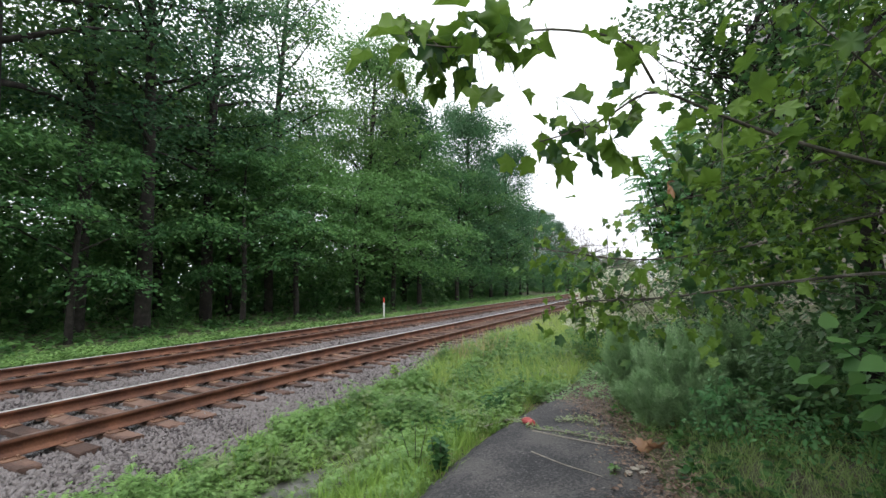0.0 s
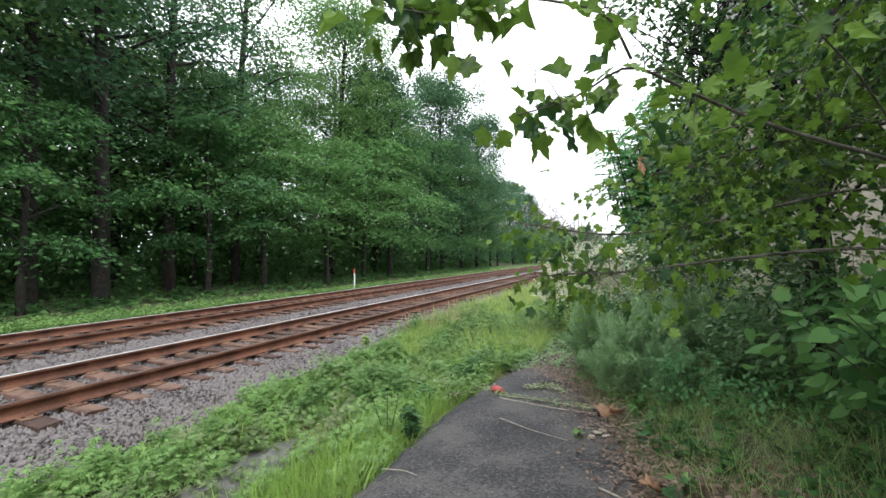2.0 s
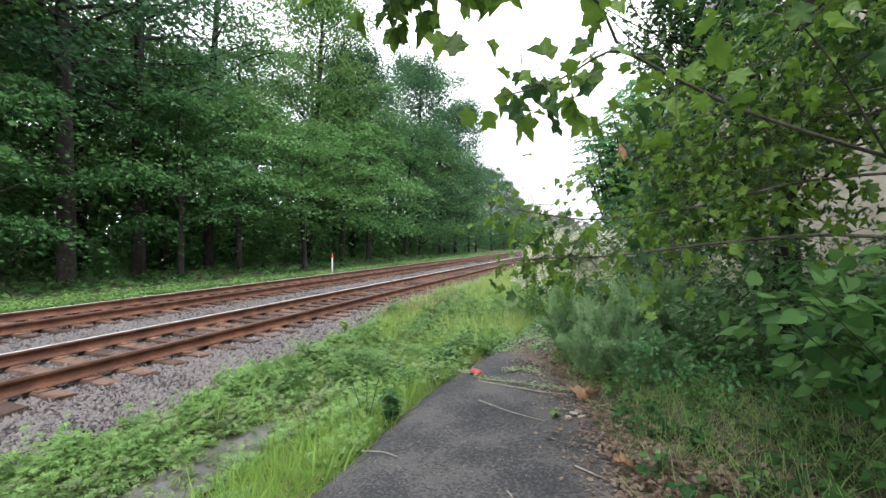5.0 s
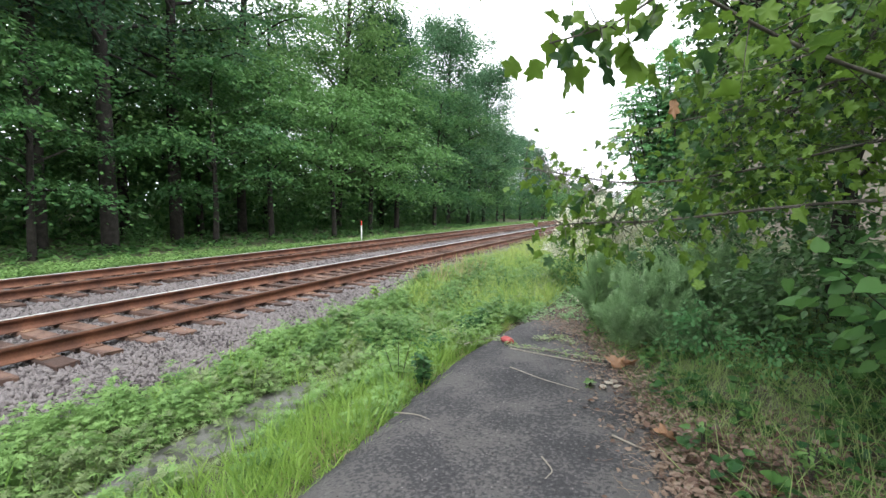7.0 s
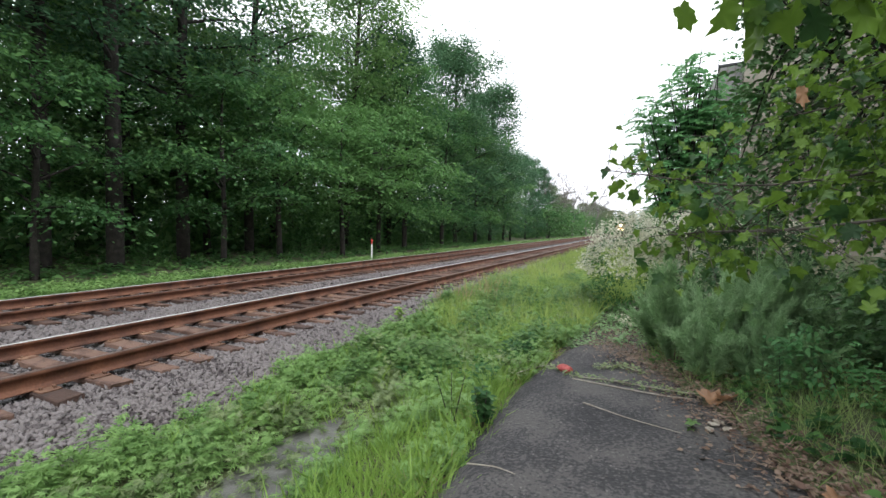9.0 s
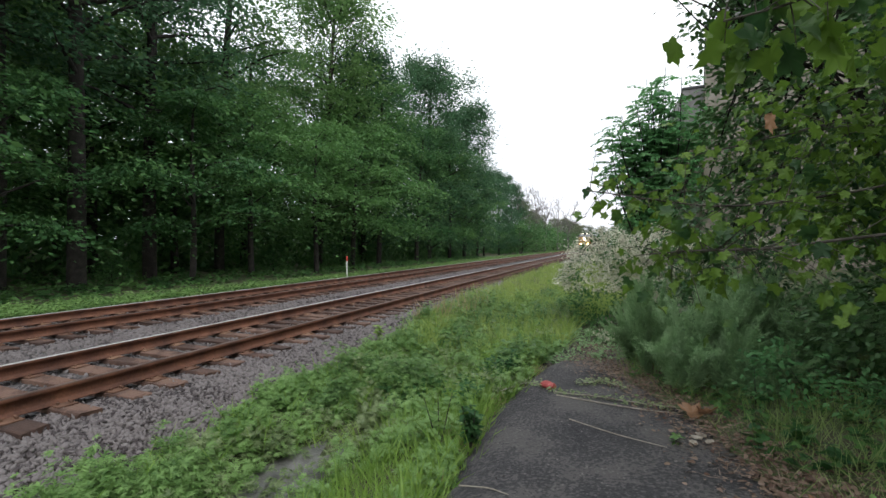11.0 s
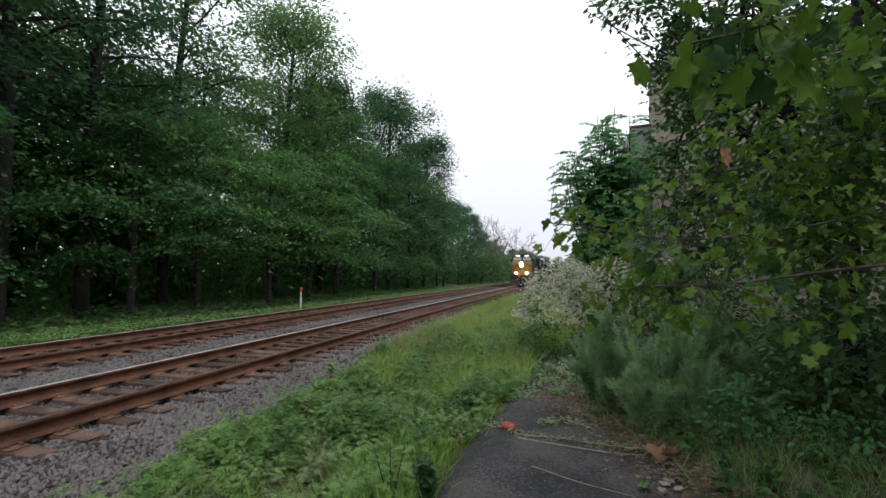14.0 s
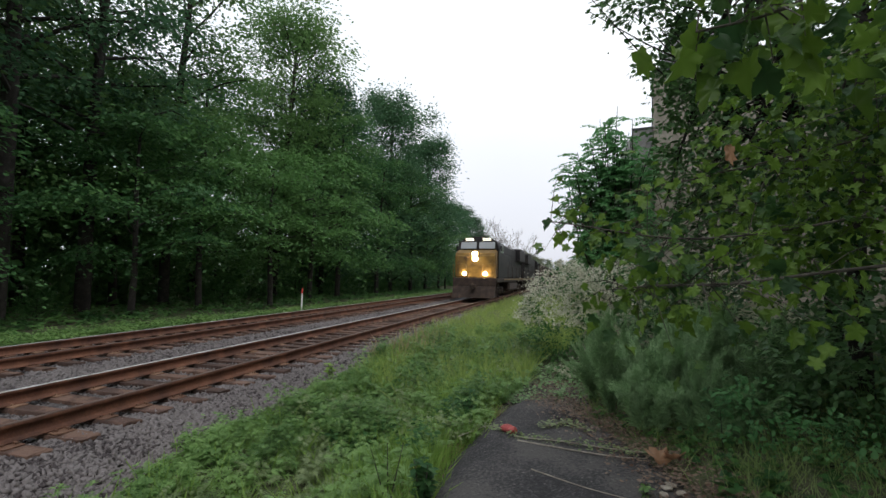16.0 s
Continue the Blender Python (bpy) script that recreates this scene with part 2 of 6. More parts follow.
def ground_material():
    """Soil, moss and grass by noise; crushed grey stone under the tracks."""
    m, n, l, bsdf = material("trackside_ground")
    tc = n.new("ShaderNodeTexCoord")
    co = tc.outputs["Object"]
    sep = n.new("ShaderNodeSeparateXYZ")
    l.new(co, sep.inputs[0])
    wob = noise_node(n, l, 1.3, 4, co)
    # stone from x = -13.0 to -4.3, with a wandering edge
    ax = n.new("ShaderNodeMath"); ax.operation = "ADD"; ax.inputs[1].default_value = 8.7
    l.new(sep.outputs["X"], ax.inputs[0])
    ab = n.new("ShaderNodeMath"); ab.operation = "ABSOLUTE"
    l.new(ax.outputs[0], ab.inputs[0])
    sh = n.new("ShaderNodeMath"); sh.operation = "MULTIPLY_ADD"; sh.inputs[1].default_value = 1.2
    l.new(wob.outputs["Fac"], sh.inputs[0])
    l.new(ab.outputs[0], sh.inputs[2])
    edge = n.new("ShaderNodeMapRange")
    edge.inputs["From Min"].default_value = 4.7
    edge.inputs["From Max"].default_value = 5.3
    l.new(sh.outputs[0], edge.inputs["Value"])
    vor = n.new("ShaderNodeTexVoronoi")
    vor.inputs["Scale"].default_value = 19
    l.new(co, vor.inputs["Vector"])
    sepc = n.new("ShaderNodeSeparateColor")
    l.new(vor.outputs["Color"], sepc.inputs[0])
    # darker than the loose stones: the shade of their gaps is in this colour
    stone = ramp(n, [(0.0, (0.03, 0.027, 0.028)), (0.5, (0.065, 0.059, 0.06)), (1.0, (0.14, 0.13, 0.13))])
    l.new(sepc.outputs["Red"], stone.inputs["Fac"])
    soilnoise = noise_node(n, l, 2.2, 6, co)
    soil = ramp(n, [(0.3, (0.05, 0.045, 0.03)), (0.45, (0.085, 0.085, 0.045)), (0.6, (0.08, 0.11, 0.04)), (0.75, (0.14, 0.115, 0.08))])
    l.new(soilnoise.outputs["Fac"], soil.inputs["Fac"])
    mx = n.new("ShaderNodeMix"); mx.data_type = "RGBA"
    l.new(edge.outputs[0], mx.inputs[0])
    l.new(stone.outputs["Color"], mx.inputs[6])
    l.new(soil.outputs["Color"], mx.inputs[7])
    l.new(mx.outputs[2], bsdf.inputs["Base Color"])
    bsdf.inputs["Roughness"].default_value = 0.95
    b = n.new("ShaderNodeBump")
    b.inputs["Strength"].default_value = 0.8
    b.inputs["Distance"].default_value = 0.03
    l.new(vor.outputs["Distance"], b.inputs["Height"])
    l.new(b.outputs["Normal"], bsdf.inputs["Normal"])
    return m


M_GROUND = ground_material()


def asphalt_material():
    m, n, l, bsdf = material("old_asphalt")
    co = n.new("ShaderNodeTexCoord").outputs["Object"]
    big = noise_node(n, l, 1.4, 6, co)
    fine = noise_node(n, l, 130, 2, co)
    grit = noise_node(n, l, 38, 5, co)
    blend = n.new("ShaderNodeMath")
    blend.operation = "MULTIPLY_ADD"
    blend.inputs[1].default_value = 0.9
    l.new(grit.outputs["Fac"], blend.inputs[0])
    l.new(big.outputs["Fac"], blend.inputs[2])
    base = ramp(n, [(0.7, (0.02, 0.019, 0.022)), (0.95, (0.048, 0.045, 0.048)), (1.0, (0.09, 0.083, 0.08))])
    l.new(blend.outputs[0], base.inputs["Fac"])
    vor = n.new("ShaderNodeTexVoronoi")
    vor.inputs["Scale"].default_value = 60
    l.new(co, vor.inputs["Vector"])
    sepc = n.new("ShaderNodeSeparateColor")
    l.new(vor.outputs["Color"], sepc.inputs[0])
    chip = ramp(n, [(0.86, (0, 0, 0)), (0.92, (0.3, 0.3, 0.3))])
    l.new(sepc.outputs["Green"], chip.inputs["Fac"])
    mx = n.new("ShaderNodeMix"); mx.data_type = "RGBA"
    l.new(chip.outputs["Color"], mx.inputs[0])
    l.new(base.outputs["Color"], mx.inputs[6])
    mx.inputs[7].default_value = (0.2, 0.19, 0.18, 1)
    l.new(mx.outputs[2], bsdf.inputs["Base Color"])
    bsdf.inputs["Roughness"].default_value = 0.85
    b = n.new("ShaderNodeBump")
    b.inputs["Strength"].default_value = 0.9
    b.inputs["Distance"].default_value = 0.012
    rough = n.new("ShaderNodeMath")
    rough.operation = "ADD"
    l.new(fine.outputs["Fac"], rough.inputs[0])
    l.new(grit.outputs["Fac"], rough.inputs[1])
    l.new(rough.outputs[0], b.inputs["Height"])
    l.new(b.outputs["Normal"], bsdf.inputs["Normal"])
    return m


M_ASPHALT = asphalt_material()
M_MUD = surface("wet_grey_mud", [(0.06, 0.06, 0.055), (0.11, 0.108, 0.1), (0.17, 0.165, 0.155)], 6, 40, 0.4, 0.8)


# ---- mesh helpers ----
def finish(name, verts, tris, mat, smooth=False):
    """A mesh from arrays of vertices and triangles (or quads)."""
    verts, tris = np.asarray(verts, dtype=np.float32), np.asarray(tris, dtype=np.int32)
    me = bpy.data.meshes.new(name)
    k = tris.shape[1]
    me.vertices.add(len(verts))
    me.vertices.foreach_set("co", verts.ravel())
    me.loops.add(tris.size)
    me.loops.foreach_set("vertex_index", tris.ravel())
    me.polygons.add(len(tris))
    me.polygons.foreach_set("loop_start", np.arange(0, tris.size, k, dtype=np.int32))
    if smooth:
        me.polygons.foreach_set("use_smooth", np.ones(len(tris), dtype=bool))
    me.update(calc_edges=True)
    me.materials.append(mat)
    return me


def frames_from(axis, normal):
    """Rotation matrices whose y is axis and whose z lies near normal."""
    axis = axis / np.maximum(np.linalg.norm(axis, axis=1, keepdims=True), 1e-6)
    side = np.cross(axis, normal)
    side /= np.maximum(np.linalg.norm(side, axis=1, keepdims=True), 1e-6)
    up = np.cross(side, axis)
    return np.stack([side, axis, up], axis=2)


def scatter(template, places, rots, sizes):
    """Copies of a template (verts, tris) joined: arrays of vertices and triangles."""
    tv, tf = template
    v = np.einsum("nij,kj->nki", rots, tv) * np.asarray(sizes)[:, None, None] + places[:, None, :]
    f = tf[None, :, :] + (np.arange(len(places)) * len(tv))[:, None, None]
    return v.reshape(-1, 3), f.reshape(-1, 3)


def joined(pieces):
    vs, fs, k = [], [], 0
    for v, f in pieces:
        vs.append(v)
        fs.append(f + k)
        k += len(v)
    return np.concatenate(vs), np.concatenate(fs)


def tube(points, radii, sides=6):
    """A tapered tube along points."""
    pts = np.asarray(points, dtype=float)
    rad = np.asarray(radii, dtype=float)
    tan = np.gradient(pts, axis=0)
    tan /= np.maximum(np.linalg.norm(tan, axis=1, keepdims=True), 1e-6)
    ref = np.where(np.abs(tan[:, 2:3]) > 0.9, [[1.0, 0, 0]], [[0, 0, 1.0]])
    a = np.cross(tan, ref)
    a /= np.maximum(np.linalg.norm(a, axis=1, keepdims=True), 1e-6)
    b = np.cross(tan, a)
    ang = np.linspace(0, 2 * np.pi, sides, endpoint=False)
    ring = pts[:, None, :] + rad[:, None, None] * (np.cos(ang)[None, :, None] * a[:, None, :] + np.sin(ang)[None, :, None] * b[:, None, :])
    v = ring.reshape(-1, 3)
    f = []
    for i in range(len(pts) - 1):
        for j in range(sides):
            p, q = i * sides + j, i * sides + (j + 1) % sides
            f += [(p, q, q + sides), (p, q + sides, p + sides)]
    return v, np.array(f, dtype=np.int32)


def bend(points, n):
    """A smooth line of n points through the given ones."""
    p = np.asarray(points, dtype=float)
    t = np.linspace(0, len(p) - 1, n)
    out = np.stack([np.interp(t, np.arange(len(p)), p[:, i]) for i in range(3)], axis=1)
    for _ in range(2):
        out[1:-1] = 0.25 * out[:-2] + 0.5 * out[1:-1] + 0.25 * out[2:]
    return out


def part(name, data, mat, parent, label=""):
    """Links a mesh, or a bmesh, as one part under a thing."""
    if isinstance(data, bmesh.types.BMesh):
        me = bpy.data.meshes.new(name)
        data.to_mesh(me)
        data.free()
        me.materials.append(mat)
    elif isinstance(data, tuple):
        me = finish(name, data[0], data[1], mat)
    else:
        me = data
    ob = new(name, me)
    ob.parent = parent
    if label:
        ob["label"] = label
    return ob


def thing(name, label, category, place=None, group="", kind=""):
    ob = new(name)
    ob.matrix_basis = place if place is not None else Matrix.Identity(4)
    return tagged(ob, label, category, group, kind)


def box(bm, x0, x1, y0, y1, z0, z1, bevel=0.0):
    """A box, bevelled if asked, added to bm."""
    made = bmesh.ops.create_cube(bm, size=1.0, matrix=Matrix.Translation(((x0 + x1) / 2, (y0 + y1) / 2, (z0 + z1) / 2)) @ Matrix.Diagonal((x1 - x0, y1 - y0, z1 - z0, 1)))
    if bevel:
        edges = {e for v in made["verts"] for e in v.link_edges}
        bmesh.ops.bevel(bm, geom=list(edges), offset=bevel, segments=1, affect="EDGES")
    return bm


def cyl(bm, m, r, depth, seg=12, r2=None):
    bmesh.ops.create_cone(bm, cap_ends=True, segments=seg, radius1=r, radius2=r if r2 is None else r2, depth=depth, matrix=m)
    return bm


def prism(bm, outline, x0, x1):
    """An outline in (y, z), drawn out along x."""
    a = [bm.verts.new((x0, y, z)) for y, z in outline]
    b = [bm.verts.new((x1, y, z)) for y, z in outline]
    n = len(outline)
    bm.faces.new(a)
    bm.faces.new(b[::-1])
    for i in range(n):
        bm.faces.new((a[i], b[i], b[(i + 1) % n], a[(i + 1) % n]))
    bmesh.ops.recalc_face_normals(bm, faces=bm.faces)
    return bm


# leaf templates: the stalk at the origin, the blade along y, its face towards z
LEAF = (np.array([(0, 0, 0), (-0.3, 0.45, 0.07), (0, 1, -0.05), (0.3, 0.45, 0.07)]), np.array([(0, 2, 1), (0, 3, 2)]))
OVATE = (np.array([(0, 0, 0), (-0.24, 0.22, 0.05), (-0.27, 0.5, 0.06), (-0.12, 0.82, 0.0), (0, 1, -0.06), (0.12, 0.82, 0.0), (0.27, 0.5, 0.06), (0.24, 0.22, 0.05), (0, 0.5, -0.02)]),
         np.array([(8, i, (i + 1) % 8) for i in range(8)])[:, ::-1])
HEART = (np.array([(0, 0.06, 0), (-0.22, -0.04, 0.05), (-0.43, 0.18, 0.07), (-0.4, 0.48, 0.05), (-0.18, 0.8, 0.0), (0, 1.02, -0.08), (0.18, 0.8, 0.0), (0.4, 0.48, 0.05), (0.43, 0.18, 0.07), (0.22, -0.04, 0.05), (0, 0.45, -0.03)]),
         np.array([(10, i, (i + 1) % 10) for i in range(10)])[:, ::-1])


def lobed_outline():
    """A broad palmate leaf: five pointed lobes with coarse teeth, cupped along the ribs."""
    lobes = [(0, 0.7, 42), (60, 0.63, 38), (-60, 0.63, 38), (120, 0.5, 36), (-120, 0.5, 36)]
    pts = []
    for a in np.linspace(-160, 160, 33):
        r = 0.33
        for c, length, wide in lobes:
            d = abs(a - c) / wide
            if d < 1:
                r = max(r, 0.33 + (length - 0.33) * (1 - d) ** 1.05)
        r += 0.022 if round(a / 10) % 2 == 0 else -0.02
        x, y = r * math.sin(radians(a)), 0.4 + r * math.cos(radians(a))
        pts.append((x, y, 0.12 * abs(x) - 0.35 * max(0, r - 0.4) + 0.05 * math.sin(radians(6 * a))))
    pts.append((0, 0.08, 0.0))
    n = len(pts)
    return np.array(pts + [(0, 0.4, -0.03)]), np.array([(n, (k + 1) % n, k) for k in range(n)])


LOBED = lobed_outline()
# the same leaf folded along its midrib, its tip curled down
FOLDED = (LOBED[0] * [0.78, 0.95, 1] + np.stack([np.zeros(len(LOBED[0])), np.zeros(len(LOBED[0])), 0.55 * np.abs(LOBED[0][:, 0]) - 0.3 * np.clip(LOBED[0][:, 1] - 0.5, 0, 1) ** 1.5], axis=1), LOBED[1])
BLADE = (np.array([(-0.018, 0, 0), (0.018, 0, 0), (-0.013, 0.55, 0.02), (0.013, 0.55, 0.02), (0, 1, 0.16)]), np.array([(0, 1, 3), (0, 3, 2), (2, 3, 4)]))
FINE = (BLADE[0] * [0.55, 1, 1], BLADE[1])
NEEDLE = (np.array([(-0.1, 0, 0), (0.1, 0, 0), (0, 1, 0.06)]), np.array([(0, 1, 2)]))
LANCE = (np.array([(0, 0, 0), (-0.1, 0.35, 0.04), (-0.06, 0.7, 0.02), (0, 1, -0.12), (0.06, 0.7, 0.02), (0.1, 0.35, 0.04)]), np.array([(0, 5, 1), (1, 5, 4), (1, 4, 2), (2, 4, 3)]))
FROND = (np.concatenate([LANCE[0]] + [LANCE[0] @ np.array([(math.cos(a), -math.sin(a), 0), (math.sin(a), math.cos(a), 0), (0, 0, 1)]) * k + [0, y, 0.01] for a, k, y in ((0.9, 0.62, 0.12), (-0.9, 0.62, 0.12), (0.75, 0.5, 0.4), (-0.75, 0.5, 0.4))]),
         np.concatenate([LANCE[1] + 6 * i for i in range(5)]))
PETAL = (np.array([(0, 0, 0), (-0.5, 0.5, 0.1), (0, 1, 0), (0.5, 0.5, 0.1)]), np.array([(0, 2, 1), (0, 3, 2)]))


# ---- ground ----
RAIL_X = (-5.58, -7.085, -9.68, -11.19)      # rail heads; z = 0 is the top of the rails
TRACK_X = (-6.3325, -10.435)
TIE_STEP = 0.508
PROFILE_X = [-400, -60, -30, -20, -15.5, -13.6, -12.4, -11.7, -9.15, -8.5, -7.8, -5.08, -4.75, -4.2, -3.4, -2.9, -2.35, -1.75, -1.3, -1.0]
PROFILE_Z = [2.0, 1.0, 0.2, -0.3, -0.45, -0.42, -0.29, -0.262, -0.262, -0.25, -0.262, -0.262, -0.305, -0.43, -0.52, -0.6, -0.6, -0.44, -0.31, -0.27]


def path_level(x, y):
    return -0.035 + 0.085 * x - 0.024 * (np.clip(y, -1, 9) - 3)


def ground_level(x, y):
    """Height of the ground."""
    x, y = np.asarray(x, dtype=float), np.asarray(y, dtype=float)
    left = np.interp(x, PROFILE_X, PROFILE_Z)
    # the ditch fades out farther along
    fade = np.clip((y - 7) / 5, 0, 1)
    shallow = np.interp(x, [-400, -4.75, -3.0, -1.15], [0, -0.29, -0.38, -0.3])
    left = np.where(x > -4.75, left * (1 - fade) + shallow * fade, left)
    right = path_level(x, y) + 0.13 * np.clip(x - 1.0, 0, 3) - 0.075 * np.clip(x - 4.0, 0, None) * np.where(x > 4, 1, 0)
    right = np.where(x > 30, path_level(4, 3) + 0.39, right)
    s = np.clip((x + 1.0) / 0.5, 0, 1)
    z = left * (1 - s) + right * s
    return z + 0.018 * np.sin(3.1 * x + 1.3 * y) * np.cos(2.3 * y - 0.7 * x) * np.clip((np.abs(x + 8.6) - 4.4), 0, 1)


def ground():
    xs = np.concatenate([[-900, -400, -200, -100, -60, -45, -35], np.arange(-30, -16, 1.0), np.arange(-16, -5.5, 0.4), np.arange(-5.5, 3.0, 0.12), np.arange(3.0, 12, 0.5), [13, 15, 18, 22, 30, 45, 70, 120, 250, 900]])
    ys = np.concatenate([[-600, -200, -80, -40, -25, -15], np.arange(-10, 0, 0.6), np.arange(0, 12, 0.15), np.arange(12, 30, 0.6), np.arange(30, 80, 4), [90, 110, 140, 180, 240, 320, 450, 700, 1500]])
    gx, gy = np.meshgrid(xs, ys)
    gz = ground_level(gx, gy)
    v = np.stack([gx, gy, gz], axis=2).reshape(-1, 3)
    nx, ny = len(xs), len(ys)
    i = (np.arange(ny - 1)[:, None] * nx + np.arange(nx - 1)[None, :]).ravel()
    f = np.stack([i, i + 1, i + nx + 1, i + nx], axis=1)
    ob = new("ground", finish("ground", v, f, M_GROUND, True))
    tagged(ob, "grassy earth and grey ballast beside the railway", "ground", kind="structure")


ground()

PATH_LEFT = [(-1.25, -9), (-1.2, -2), (-1.1, 1.0), (-1.06, 2.3), (-1.1, 3.1), (-1.19, 4.0), (-1.2, 4.7), (-1.12, 5.5), (-1.02, 6.1), (-0.9, 6.7), (-0.72, 7.0)]
PATH_RIGHT = [(1.5, -9), (1.45, -2), (1.3, 1.0), (1.18, 2.3), (1.05, 3.1), (0.88, 3.8), (0.72, 4.4), (0.56, 4.9), (0.3, 5.6), (0.02, 6.3), (-0.3, 6.9)]


def asphalt_path():
    """The old paved strip: a sheet with a ragged, thick edge."""
    rng = np.random.default_rng(5)
    n, m = 150, 26
    t = np.linspace(0, len(PATH_LEFT) - 1, n)
    k = np.arange(len(PATH_LEFT))
    wob = np.cumsum(rng.normal(0, 0.012, n)) * 0.15
    wob -= np.linspace(wob[0], wob[-1], n)
    lx = np.interp(t, k, [p[0] for p in PATH_LEFT]) + wob + rng.normal(0, 0.012, n)
    rx = np.interp(t, k, [p[0] for p in PATH_RIGHT]) + rng.normal(0, 0.03, n)
    ly = np.interp(t, k, [p[1] for p in PATH_LEFT])
    ry = np.interp(t, k, [p[1] for p in PATH_RIGHT])
    s = np.linspace(0, 1, m)
    gx = lx[:, None] * (1 - s) + rx[:, None] * s
    gy = ly[:, None] * (1 - s) + ry[:, None] * s
    # the left shoulder of the slab rolls down towards the ditch
    gz = path_level(gx, gy) + 0.03 + 0.008 * np.sin(4 * gx + 2 * gy) - 0.16 * np.clip((0.2 - s) / 0.2, 0, 1) ** 2
    top = np.stack([gx, gy, gz], axis=2).reshape(-1, 3)
    rim = np.concatenate([np.arange(n) * m, np.arange(n)[::-1] * m + m - 1])
    low = top[rim] - [0, 0, 0.12]
    i = (np.arange(n - 1)[:, None] * m + np.arange(m - 1)[None, :]).ravel()
    quads = [np.stack([i, i + 1, i + m + 1, i + m], axis=1)]
    r = len(rim)
    q = np.arange(r)
    quads.append(np.stack([rim, rim[(q + 1) % r], n * m + (q + 1) % r, n * m + q], axis=1))
    ob = new("pavement", finish("pavement", np.concatenate([top, low]), np.concatenate(quads), M_ASPHALT, True))
    tagged(ob, "dark crumbling asphalt path with a ragged edge", "path", kind="structure")


asphalt_path()


def ditch_water():
    rng = np.random.default_rng(8)
    a = np.linspace(0, 2 * np.pi, 40, endpoint=False)
    r = 1 + 0.2 * np.sin(3 * a) + 0.12 * np.sin(7 * a + 1)
    x, y = -2.75 + 0.4 * r * np.cos(a), 2.8 + 1.4 * r * np.sin(a)
    v = np.concatenate([[(-2.75, 2.8, -0.583)], np.stack([x, y, np.full(40, -0.583)], axis=1)])
    f = np.array([(0, 1 + i, 1 + (i + 1) % 40) for i in range(40)])
    tagged(new("water", finish("water", v, f, M_MUD)), "wet grey mud at the bottom of the ditch", "mud", kind="structure")


ditch_water()


# ---- railway ----
def rail_mesh(y0, y1):
    """A flat-bottomed rail of 0.186 m, its head a little worn."""
    half = [(0.075, -0.186), (0.075, -0.174), (0.02, -0.155), (0.009, -0.14), (0.009, -0.06), (0.036, -0.045), (0.0375, -0.012), (0.031, -0.002)]
    out = half + [(-x, z) for x, z in half[::-1]]
    n = len(out)
    ys = np.concatenate([np.arange(y0, 60, 2.0), np.arange(60, y1 + 1, 20.0)])
    v = np.array([(x, y, z) for y in ys for x, z in out])
    f = []
    for i in range(len(ys) - 1):
        for j in range(n):
            if j != 7:
                p, q = i * n + j, i * n + (j + 1) % n
                f.append((p, q, q + n, p + n))
    return finish("rail", v, f, M_RAIL)


def head_mesh(y0, y1):
    """The polished band that the wheels run on, its gleam put into the colour."""
    sec = [(-0.034, -0.006), (-0.027, 0.0), (0.027, 0.0), (0.034, -0.006)]
    v = np.array([(x, y, z) for y in (y0, y1) for x, z in sec])
    f = [(i, i + 1, i + 5, i + 4) for i in range(3)] + [(3, 0, 4, 7)]
    return finish("running_band", v, f, M_SHINE)


def tie_mesh(seed):
    rng = np.random.default_rng(seed)
    bm = bmesh.new()
    box(bm, -1.3, 1.3, -0.115, 0.115, -0.36, -0.2, 0.012)
    for v in bm.verts:
        v.co.x += rng.normal(0, 0.012)
        v.co.y += rng.normal(0, 0.007)
        v.co.z += rng.normal(0, 0.006)
    me = bpy.data.meshes.new("tie")
    bm.to_mesh(me)
    bm.free()
    me.materials.append(M_TIE)
    return me


def plate_mesh():
    bm = bmesh.new()
    box(bm, -0.17, 0.2, -0.095, 0.095, -0.202, -0.186, 0.004)
    for x, y in ((-0.1, 0.05), (0.1, -0.05), (0.15, 0.05), (0.105, 0.06)):
        box(bm, x - 0.012, x + 0.012, y - 0.012, y + 0.012, -0.19, -0.162)
    me = bpy.data.meshes.new("tie_plate")
    bm.to_mesh(me)
    bm.free()
    me.materials.append(M_PLATE)
    return me


TIES = [tie_mesh(i) for i in range(5)]
PLATE = plate_mesh()
RAIL_NEAR, RAIL_HEAD = rail_mesh(-60, 460), head_mesh(-60, 460)
DULL_HEAD = RAIL_HEAD.copy()
DULL_HEAD.materials[0] = M_DULL


